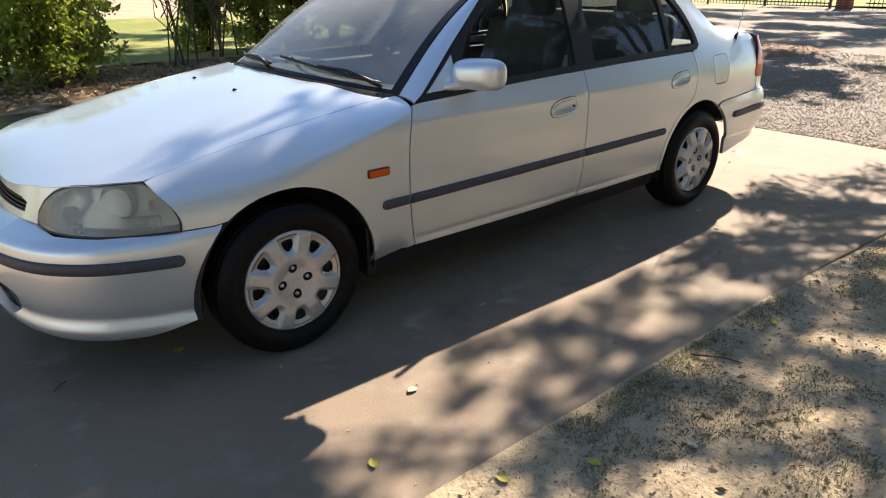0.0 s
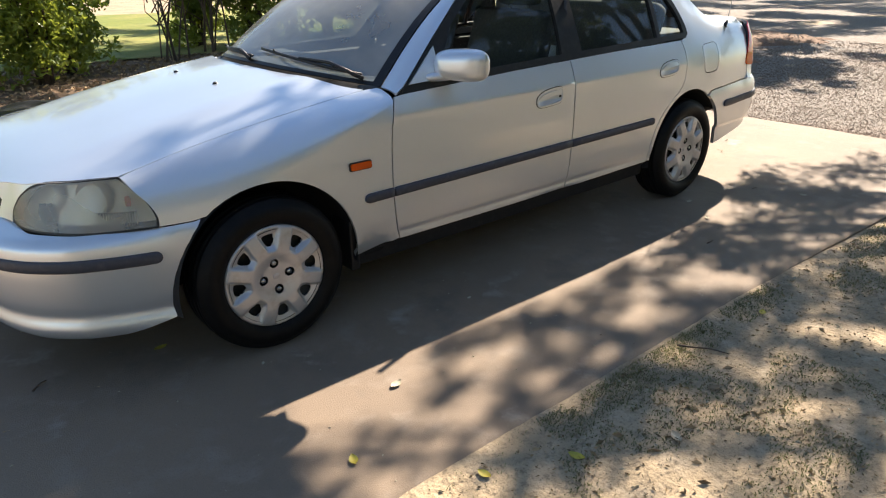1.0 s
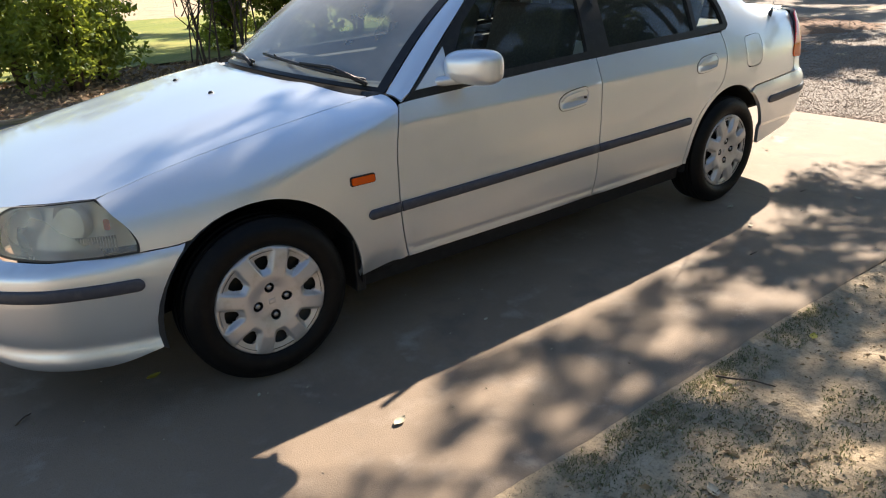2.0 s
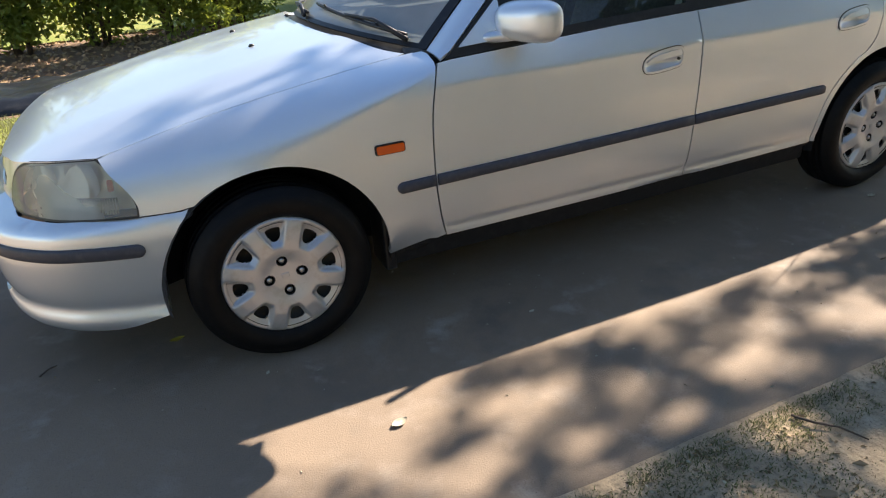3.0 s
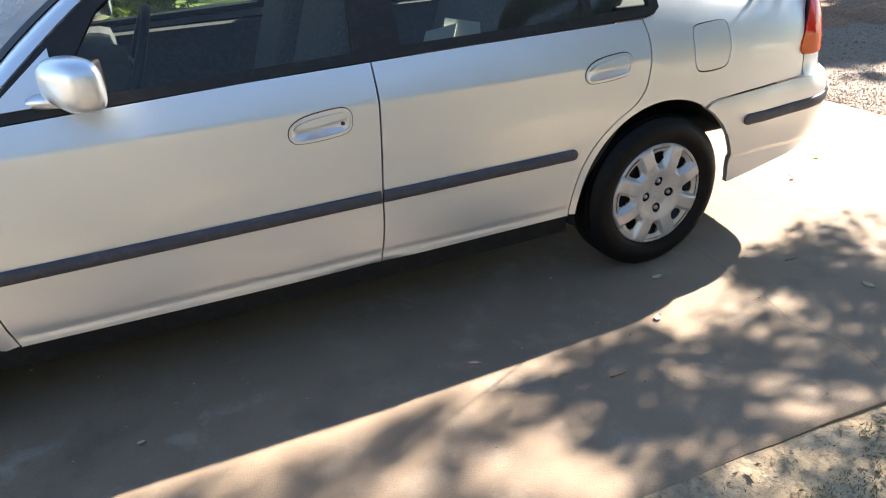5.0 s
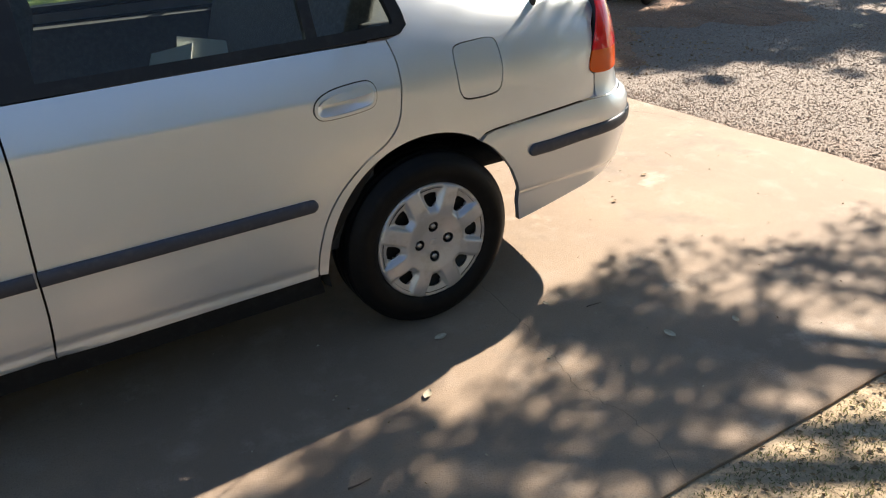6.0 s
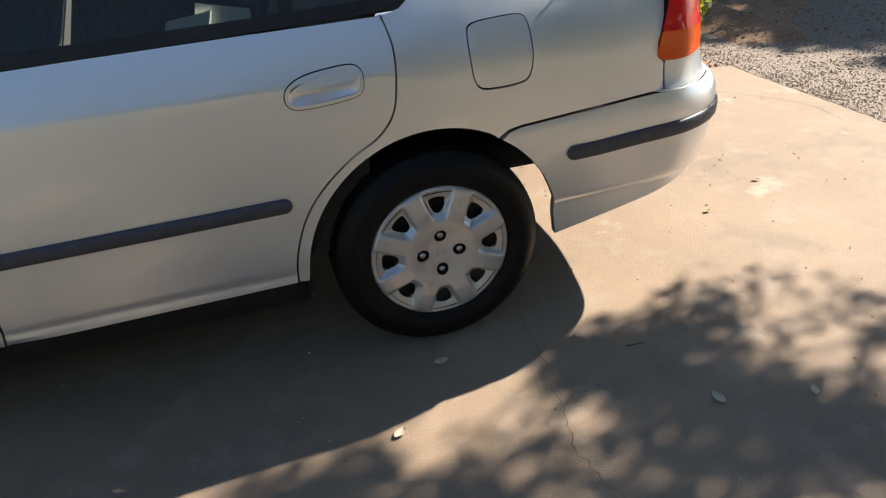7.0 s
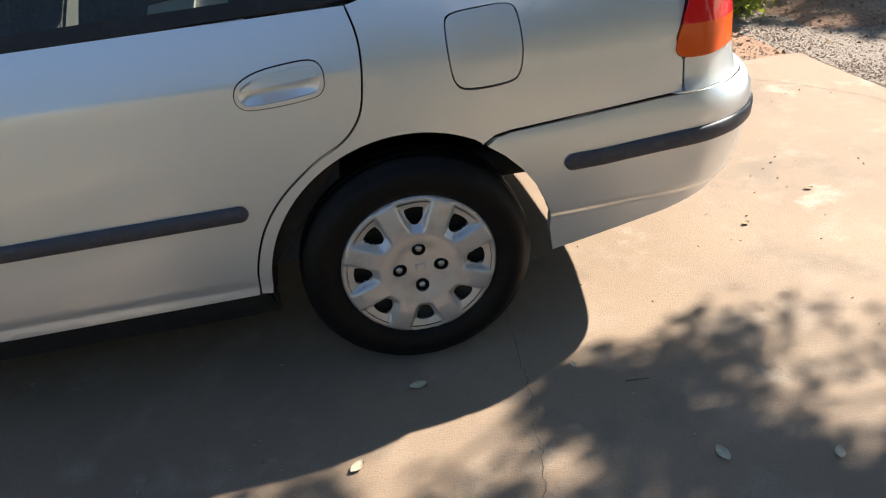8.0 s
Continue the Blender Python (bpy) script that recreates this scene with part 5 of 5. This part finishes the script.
spots += scatter(r2, 50, (2.86, 3.45), (-0.8, -0.28), (3.0, 3.6), (0.10, 0.18)) + scatter(r2, 26, (1.9, 2.9), (-1.5, -0.62), (3.0, 3.8), (0.10, 0.18)) + scatter(r2, 14, (2.1, 2.8), (-0.62, -0.34), (3.0, 3.6), (0.07, 0.12)) + scatter(r2, 24, (2.78, 3.2), (-0.34, -0.13), (3.0, 3.5), (0.07, 0.12), lambda x, y: y < -0.1 - 0.3 * (x - 2.8)) + scatter(r2, 24, (1.8, 2.9), (-1.0, -0.45), (3.0, 3.6), (0.08, 0.14)) + scatter(r2, 30, (1.85, 2.72), (-0.75, -0.42), (3.0, 3.6), (0.08, 0.14)) + scatter(r2, 16, (1.95, 2.38), (-0.44, -0.25), (3.0, 3.5), (0.07, 0.12)) + scatter(r2, 18, (2.92, 3.25), (-0.32, -0.13), (3.0, 3.5), (0.07, 0.11)) + scatter(r2, 12, (3.9, 4.7), (-0.75, -0.3), (2.8, 3.3), (0.05, 0.11))
crown_over(spots, 53, (9.6, -3.4), 3.6, "young leafy tree over the end of the driveway", per=190, size=0.026)
# over the gravel beyond
spots = scatter(rng, 60, (7.0, 17), (1.5, 9.5), (6, 8), (0.35, 0.8)) + scatter(rng, 34, (5.7, 9.2), (2.2, 4.6), (5.5, 7), (0.2, 0.42)) + scatter(rng, 12, (5.6, 8.8), (0.9, 3.0), (5.5, 7), (0.14, 0.32)) + scatter(fine, 30, (5.6, 9.5), (1.6, 3.6), (5.5, 7), (0.2, 0.42)) + scatter(fine, 44, (12, 26), (3.0, 12.0), (7, 9), (0.5, 1.0)) + scatter(fine, 26, (5.2, 7.4), (2.0, 3.6), (5.5, 7), (0.2, 0.4))
crown_over(spots, 54, (24, 15.5), 7.0, "tall tree shading the gravel", per=90, size=0.09)
spots = scatter(rng, 50, (-1.0, 6.0), (4.6, 9.0), (5, 7), (0.35, 0.7)) + scatter(fine, 26, (0.6, 4.6), (5.4, 10.0), (6, 8), (0.35, 0.7)) + scatter(fine, 30, (1.2, 6.5), (9.8, 16.0), (6, 8), (0.3, 0.65))
crown_over(spots, 55, (14, 14), 7.0, "tall tree behind the hedge", per=90, size=0.08)

# tree belt behind the camera, seen in the paint and glass
for k in range(12):
    r3 = np.random.default_rng(300 + k)
    x = -24 + 4.6 * k + r3.normal() * 0.6
    y = -13.5 - 2.0 * math.sin(k * 1.7)
    h = 5.6 + 1.8 * r3.uniform()
    clumps = [(x + r3.normal() * 1.35, y + r3.normal() * 1.0, h * r3.uniform(0.16, 1.0), r3.uniform(0.5, 0.95)) for _ in range(80)]
    stems = [([(x, y, -0.1), (x + 0.1, y, h * 0.4), (x, y, h * 0.85)], 0.16, 0.05)]
    stems += [([(x, y, h * 0.35), ((x + c[0]) / 2, (y + c[1]) / 2, (h * 0.4 + c[2]) / 2), c[:3]], 0.04, 0.012) for c in clumps[::8]]
    plant("garden_tree", stems, clumps, 0.17, 17, LEAF_TREE, "tall leafy garden tree across the yard", "tree", 330 + k)

# unseen tree added beside the verge, behind the camera, to block sky light
for k, (x, y, h) in enumerate(((7.4, -4.2, 5.6),)):
    r3 = np.random.default_rng(400 + k)
    clumps = [(x + r3.normal() * 0.95, y + r3.normal() * 0.75, h * r3.uniform(0.34, 1.0), r3.uniform(0.35, 0.7)) for _ in range(46)]
    stems = [([(x, y, -0.1), (x + 0.1, y, h * 0.35), (x, y, h * 0.85)], 0.15, 0.05)]
    stems += [([(x, y, h * 0.4), ((x + c[0]) / 2, (y + c[1]) / 2, (h * 0.45 + c[2]) / 2), c[:3]], 0.03, 0.01) for c in clumps[::5]]
    plant("garden_tree", stems, clumps, 0.085, 70, LEAF_TREE, "dense leafy tree added beside the verge to block sky light", "tree", 430 + k)


# ---- loose things on the ground ----
DRY = material("dry_leaf", (0.34, 0.235, 0.13), 0.8, 0, vary=0.5)
YELLOW = material("yellow_leaf", (0.55, 0.42, 0.05), 0.6, 0, [(60, (0.38, 0.36, 0.06), 0.4, 0.7, 3)])
PALE = material("pale_leaf", (0.50, 0.45, 0.33), 0.8, 0, [(80, (0.36, 0.30, 0.20), 0.4, 0.7, 3)])
BLADE = leaf_material("grass_blade", (0.165, 0.165, 0.075), (0.24, 0.24, 0.09), 0.5)
STRAW = material("straw", (0.42, 0.34, 0.19), 0.85, 0, vary=0.4)


def surface_z(x, y):
    return 0.0 if y > SLAB_EDGE else ground_z(x, y)


def litter(name, n, xr, yr, size, mat, label, seed, mask=None, lift=0.004, on=surface_z):
    rng = np.random.default_rng(seed)
    c = []
    while len(c) < n:
        x, y = rng.uniform(*xr), rng.uniform(*yr)
        if mask is None or rng.uniform() < mask(x, y):
            c.append((x, y, on(x, y) + lift))
    v, f = leaves(np.array(c), size, rng, flat=0.85)
    ob = mesh_object(name, v, f, mat, smooth=False)
    return tagged(ob, label, "litter", kind="stuff")


def patchy(x, y):
    return 1.0 if noise.noise(Vector((x * 1.6, y * 1.6, 4.4))) + 0.5 * noise.noise(Vector((x * 5, y * 5, 2.2))) > 0.02 else 0.10


def grass(name, n, xr, yr, height, seed, mask, label, mat=BLADE, on=surface_z, width=0.0022):
    rng = np.random.default_rng(seed)
    v, f = [], []
    while len(f) < n * 2:
        x, y = rng.uniform(*xr), rng.uniform(*yr)
        if rng.uniform() > mask(x, y):
            continue
        z = on(x, y) - 0.003
        a, h = rng.uniform(0, 6.28), height * rng.uniform(0.4, 1.2)
        dx, dy = math.cos(a), math.sin(a)
        b = rng.uniform(0, 6.28)
        lx, ly = math.cos(b) * h * rng.uniform(0.3, 1.2), math.sin(b) * h * rng.uniform(0.3, 1.2)
        k = len(v)
        w = width
        v += [(x - dx * w, y - dy * w, z), (x + dx * w, y + dy * w, z), (x + lx * 0.45 + dx * w * 0.7, y + ly * 0.45 + dy * w * 0.7, z + h * 0.7), (x + lx * 0.45 - dx * w * 0.7, y + ly * 0.45 - dy * w * 0.7, z + h * 0.7), (x + lx, y + ly, z + h * 0.9)]
        f += [(k, k + 1, k + 2, k + 3), (k + 3, k + 2, k + 4)]
    ob = mesh_object(name, v, f, mat, smooth=False)
    return tagged(ob, label, "grass", kind="stuff")


litter("leaf_litter", 9000, (-1.0, 4.2), (-3.2, -0.93), 0.0075, DRY, "dry brown leaf litter scattered on sandy dirt", 71, lambda x, y: 0.3 + 0.7 * patchy(x, y))
litter("large_litter", 700, (-1.0, 4.2), (-3.2, -0.93), 0.015, DRY, "larger dry brown leaves on sandy dirt", 70, lambda x, y: 0.3 + 0.7 * patchy(x, y))
litter("pale_litter", 2200, (-1.0, 4.2), (-3.2, -0.93), 0.008, PALE, "pale curled leaves on sandy dirt", 72, lambda x, y: 0.4 + 0.6 * patchy(x, y))
grass("sparse_grass", 46000, (-0.7, 3.4), (-2.5, -0.94), 0.012, 73, lambda x, y: patchy(x, y) ** 2, "sparse short green grass in the dirt verge", width=0.0017)
grass("edge_grass", 4200, (-0.4, 2.0), (-1.04, -0.91), 0.014, 74, lambda x, y: (1.0 if noise.noise(Vector((x * 2.2, 3.3, 1))) > 0.05 else 0.05) * (1.0 if y > -0.96 else 0.5), "short grass along the edge of the slab", width=0.0014)
grass("dry_straw", 10000, (-0.9, 3.8), (-2.9, -0.95), 0.011, 75, lambda x, y: 0.4 + 0.6 * patchy(x, y), "dry straw and twigs on the dirt", STRAW, width=0.0012)
litter("mulch_leaves", 5200, (-6, 4.5), (4.9, 9.0), 0.035, DRY, "fallen brown leaves under the hedge", 76, on=lambda x, y: -0.012 + min(1.0, (y - 4.5) / 1.0) * (0.012 + relief(x, y, 0.03)) + 0.01)
grass("lawn_blades", 9000, (-3.2, 0.2), (3.15, 4.5), 0.045, 77, lambda x, y: 1.0, "green lawn blades beside the path", on=lambda x, y: -0.012 + relief(x, y, 0.006), width=0.004)
litter("slab_specks", 330, (-1.2, 4.8), (-0.85, 1.8), 0.005, PALE, "small pale specks of litter on concrete", 78, lift=0.002)
litter("slab_bits", 120, (-1.2, 4.8), (-0.85, 1.8), 0.0045, DRY, "small brown bits of litter on concrete", 79, lift=0.002)


def stones(name, n, xr, yr, size, seed, on, label, mask=None, mat=STONE):
    rng = np.random.default_rng(seed)
    base = np.array([(1, 0, 0), (-1, 0, 0), (0, 1, 0), (0, -1, 0), (0, 0, 1), (0, 0, -1)], float)
    tri = np.array([(0, 2, 4), (2, 1, 4), (1, 3, 4), (3, 0, 4), (2, 0, 5), (1, 2, 5), (3, 1, 5), (0, 3, 5)])
    v, f = [], []
    while len(v) < n:
        x = xr[0] + (xr[1] - xr[0]) * rng.uniform() ** 1.6
        y = rng.uniform(*yr)
        if mask and rng.uniform() > mask(x, y):
            continue
        s = size * rng.uniform(0.4, 1.25) * (1 + 0.12 * (x - xr[0]))
        p = base * rng.uniform(0.6, 1.1, (6, 1)) * (s, s * rng.uniform(0.6, 1.0), s * rng.uniform(0.4, 0.7))
        a = rng.uniform(0, 6.28)
        p = p @ np.array([[math.cos(a), math.sin(a), 0], [-math.sin(a), math.cos(a), 0], [0, 0, 1]])
        f.append(tri + 6 * len(v))
        v.append(p + (x, y, on(x, y) + s * 0.15))
    ob = mesh_object(name, np.concatenate(v), np.concatenate(f), mat, smooth=False)
    return tagged(ob, label, "gravel", kind="stuff")


road_z = lambda x, y: max(-0.014 + relief(x, y, 0.012), bank_z(x, y) if y > 1.2 else -1.0)
stones("gravel_stones", 62000, (5.06, 12.0), (-2.0, 5.0), 0.0085, 81, road_z, "loose grey and brown gravel stones", lambda x, y: 1.0 if y < 1.7 + 0.1 * (x - 5) else 0.45)
stones("strip_stones", 5000, (3.4, 5.3), (1.97, 3.3), 0.0085, 84, lambda x, y: -0.016 + relief(x, y, 0.008), "loose gravel stones on the bare soil strip")
litter("strip_litter", 900, (3.4, 7.0), (1.97, 4.2), 0.016, DRY, "dry brown leaves on soil and gravel", 85, on=lambda x, y: -0.016 + relief(x, y, 0.008) if x < 5.3 else road_z(x, y))
stones("verge_grit", 9000, (-0.8, 4.0), (-3.0, -0.93), 0.0042, 82, surface_z, "small clods and grit in the dirt verge", mat=DIRT)


def leaf_thing(x, y, size, turn, mat, label, name="fallen_leaf"):
    """One curled leaf with a raised edge and a stalk."""
    bm = bmesh.new()
    rows = []
    for i in range(7):
        t = i / 6
        w = size * 0.30 * math.sin(math.pi * min(1, t * 0.96 + 0.03)) ** 0.8
        rows.append([bm.verts.new(((t - 0.5) * size, k * w, 0.004 + size * (0.07 * abs(k) ** 1.5 + 0.05 * (t - 0.5) ** 2 * 4))) for k in (-1, -0.5, 0, 0.5, 1)])
    for a, c in zip(rows, rows[1:]):
        for k in range(4):
            bm.faces.new((a[k], c[k], c[k + 1], a[k + 1]))
    ob = part(name, bm, mat)
    ob.matrix_basis = pose(x, y, surface_z(x, y), 0, 0, turn)
    return tagged(ob, label, "leaf", group="fallen leaves")


for x, y, sz, turn, mat, label in [
        (1.58, -1.03, 0.045, 20, YELLOW, "bright yellow fallen leaf on sandy dirt"), (-0.147, -0.696, 0.045, 70, YELLOW, "yellow fallen leaf on the concrete"),
        (-0.354, 0.297, 0.05, 10, YELLOW, "yellow-green fallen leaf beside the front tyre"), (0.17, -0.471, 0.05, 15, PALE, "pale dry leaf on the concrete"),
        (3.174, -0.479, 0.045, 95, PALE, "pale curled leaf on the concrete"), (2.40, -0.307, 0.04, 40, PALE, "pale dry leaf in dappled shade on concrete"),
        (2.574, -0.09, 0.045, 5, PALE, "pale leaf beside the rear tyre"), (4.089, 0.519, 0.032, 170, DRY, "dark dry leaf on sunlit concrete"),
        (3.755, 0.37, 0.03, 20, DRY, "small brown leaf on sunlit concrete"), (3.406, -0.54, 0.035, 60, PALE, "pale leaf in tree shade on concrete"),
        (-0.112, -0.053, 0.02, 60, PALE, "small pale leaf fragment by the front tyre"), (0.782, -0.158, 0.022, 10, PALE, "small pale leaf fragment in the car's shade"),
        (2.97, -0.123, 0.025, 100, PALE, "small pale leaf at the edge of shade"), (0.35, -1.10, 0.05, 110, YELLOW, "yellow-green leaf on sandy dirt"),
        (0.62, -1.25, 0.05, 60, PALE, "pale dry leaf on sandy dirt"), (0.10, -0.98, 0.045, 100, YELLOW, "yellow-green leaf by the slab edge"),
        (0.95, -1.18, 0.045, 150, DRY, "brown curled leaf on sandy dirt"), (1.25, -1.45, 0.05, 30, DRY, "brown dry leaf on sandy dirt"), (0.30, -1.5, 0.06, 45, YELLOW, "large yellow leaf on sandy dirt")]:
    leaf_thing(x, y, sz, turn, mat, label)


def twig(points, r, label):
    base = Vector((*points[0][:2], surface_z(*points[0][:2])))
    pts = [Vector((x, y, surface_z(x, y) + r + 0.002 + dz)) - base for x, y, dz in points]
    ob = part("twig", tube(pts, r, 6, r * 0.5), BARK)
    ob.location = base
    return tagged(ob, label, "twig", group="twigs")


twig([(3.07, -0.215, 0), (3.11, -0.222, 0.002), (3.13, -0.222, 0)], 0.0018, "short dark twig on concrete")
twig([(2.07, -0.50, 0), (2.10, -0.504, 0.002), (2.13, -0.500, 0)], 0.003, "short dark twig in dappled shade")
twig([(1.10, -0.95, 0.002), (1.12, -1.0, 0.008), (1.17, -1.04, 0.004), (1.20, -1.10, 0)], 0.004, "thin bent twig on the dirt verge")
twig([(-0.78, 0.30, 0), (-0.75, 0.33, 0.003), (-0.73, 0.34, 0)], 0.003, "small dark twig on the shaded concrete")


# black plastic sheet laid over the bed, ragged and wrinkled, with a folded end
def plastic_sheet():
    bm = bmesh.new()
    nx, ny = 90, 22
    rows = []
    for j in range(ny + 1):
        v = j / ny
        row = []
        for i in range(nx + 1):
            u = i / nx
            start = -2.02 - 0.22 * v + 0.16 * noise.noise(Vector((v * 4.0, 1.7, 0.3)))
            x = start + (3.6 - start) * u
            y = 4.62 + 1.15 * v + 0.07 * noise.noise(Vector((x * 1.3, 2.0 * round(v), 5.1))) + 0.10 * max(0.0, 0.1 - u) / 0.1 * (0.5 - v)
            edge = min(1.0, 8 * min(u * 3, v, 1 - v))
            z = 0.020 + edge * (0.085 + 0.045 * noise.noise(Vector((x * 2.6, y * 3.4, 1))) + 0.020 * noise.noise(Vector((x * 7, y * 9, 4))))
            if u < 0.05 and 0.15 < v < 0.6:
                z += 0.05 * math.sin(math.pi * (v - 0.15) / 0.45)
            row.append(bm.verts.new((x, y, z)))
        rows.append(row)
    for a, b in zip(rows, rows[1:]):
        for i in range(nx):
            bm.faces.new((a[i], a[i + 1], b[i + 1], b[i]))
    res = bmesh.ops.extrude_edge_only(bm, edges=[e for e in bm.edges if e.is_boundary])
    for g in res["geom"]:
        if isinstance(g, bmesh.types.BMVert):
            g.co.z -= 0.035
    return tagged(part("plastic_sheet", bm, TARP), "crumpled black plastic sheet lying on the garden bed", "sheet")


plastic_sheet()

# hairline cracks in the slab
CRACK = material("crack_dirt", (0.06, 0.05, 0.04), 0.95, 0, [(60, (0.10, 0.08, 0.06), 0.4, 0.7, 3)])


def crack(points, width, seed):
    rng = np.random.default_rng(seed)
    p = np.array(curve(points, 10))
    p = p + rng.normal(size=p.shape) * 0.006
    v, f = [], []
    for i, (x, y) in enumerate(p):
        d = p[min(i + 1, len(p) - 1)] - p[max(i - 1, 0)]
        n = np.array([-d[1], d[0]]) / (np.linalg.norm(d) + 1e-9)
        w = width * rng.uniform(0.4, 1.2)
        v += [(x + n[0] * w, y + n[1] * w, 0.0012), (x - n[0] * w, y - n[1] * w, 0.0012)]
        if i:
            k = 2 * i
            f.append((k - 2, k, k + 1, k - 1))
    ob = mesh_object("crack", v, f, CRACK, smooth=False)
    ob.parent = bpy.data.objects["driveway"]


crack([(2.88, 0.25), (2.85, -0.01), (2.83, -0.20), (2.81, -0.34), (2.77, -0.50), (2.80, -0.72), (2.76, -0.90)], 0.0008, 91)
crack([(4.40, 1.75), (4.62, 1.58), (4.84, 1.30), (4.92, 1.10), (4.90, 0.9)], 0.0012, 92)

# ---- far things ----
BIN = material("bin_plastic", (0.018, 0.030, 0.022), 0.5, 0, [(20, (0.05, 0.05, 0.045), 0.5, 0.8, 4)])
IRON = material("fence_iron", (0.05, 0.05, 0.05), 0.6, 0.3, [(20, (0.10, 0.07, 0.05), 0.5, 0.75, 4)])
BRICK = material("red_brick", (0.28, 0.085, 0.055), 0.9, 0, [(8, (0.20, 0.07, 0.05), 0.4, 0.7, 5)], bump=0.4, bump_scale=60)


def wheelie_bin(x, y, turn):
    root = tagged(new("wheelie_bin"), "dark green plastic wheelie bin on bare soil", "bin")
    root.matrix_basis = pose(x, y, 0.075, 0, 0, turn)
    body = bmesh.new()
    rows = []
    for z, wx, wy in ((0.06, 0.20, 0.22), (0.10, 0.22, 0.24), (0.85, 0.27, 0.29), (0.90, 0.30, 0.31), (0.94, 0.30, 0.31)):
        rows.append([body.verts.new((wx * a, wy * c, z)) for a, c in ((-1, -0.85), (-0.85, -1), (0.85, -1), (1, -0.85), (1, 0.85), (0.85, 1), (-0.85, 1), (-1, 0.85))])
    for a, c in zip(rows, rows[1:]):
        for k in range(8):
            body.faces.new((a[k], a[(k + 1) % 8], c[(k + 1) % 8], c[k]))
    body.faces.new(rows[0][::-1])
    part("body", body, BIN, root, smooth=False)
    part("lid", box((-0.33, -0.32, 0.94), (0.30, 0.32, 0.985), 0.02), BIN, root)
    part("handle", tube([(-0.34, -0.2, 0.93), (-0.38, 0, 0.94), (-0.34, 0.2, 0.93)], 0.016, 8), BIN, root)
    part("axle", tube([(-0.20, -0.29, 0.10), (-0.20, 0.29, 0.10)], 0.012, 8), STEEL, root)
    for sy in (-1, 1):
        w = lathe([(0.03, -0.025), (0.085, -0.022), (0.10, -0.012), (0.10, 0.012), (0.085, 0.022), (0.03, 0.025)], 24)
        bmesh.ops.translate(w, vec=(-0.20, 0.27 * sy, 0.10), verts=w.verts)
        part("wheel", w, RUBBER, root)


wheelie_bin(7.85, 4.28, 8)


def fence(x, y0, y1):
    root = tagged(new("metal_fence"), "dark metal picket fence along the far side", "fence")
    root.location = (x, y0, -0.03)
    L = y1 - y0
    for z in (0.18, 1.15):
        part("rail", box((-0.02, 0, z - 0.02), (0.02, L, z + 0.02)), IRON, root)
    me = None
    for k in range(int(L / 0.14)):
        if me is None:
            ob = part("picket", box((-0.010, -0.010, 0.05), (0.010, 0.010, 1.3)), IRON, root)
            me = ob.data
        else:
            ob = new("picket", me)
            ob.parent = root
        ob.location = (0, 0.07 + 0.14 * k, 0)
    for k in range(int(L / 2.4) + 1):
        p = part("post", box((-0.035, -0.035, -0.05), (0.035, 0.035, 1.4), 0.006), IRON, root)
        p.location = (0, 2.4 * k, 0)


fence(26.2, 9.0, 24.0)
fence(27.2, -6.0, 8.2)


def brick_pier(x, y):
    root = tagged(new("brick_pier"), "red brick gate pier beside the fence", "pier")
    root.location = (x, y, -0.04)
    part("core", box((-0.21, -0.21, 0), (0.21, 0.21, 1.52)), PALE, root)
    me = None
    for r in range(18):
        for sx, sy, turn in ((0, -1, 0), (0, 1, 0), (-1, 0, 90), (1, 0, 90)):
            for k in (-1, 1):
                if me is None:
                    ob = part("brick", box((-0.106, -0.05, 0), (0.106, 0.05, 0.074), 0.004, 1), BRICK, root)
                    me = ob.data
                else:
                    ob = new("brick", me)
                    ob.parent = root
                off = 0.110 * k
                ob.matrix_basis = pose(sx * 0.168 + (off if turn == 0 else 0), sy * 0.168 + (off if turn == 90 else 0), 0.01 + 0.084 * r, 0, 0, turn)
    part("cap", box((-0.26, -0.26, 1.52), (0.26, 0.26, 1.60), 0.01), PALE, root)


brick_pier(26.4, 8.6)
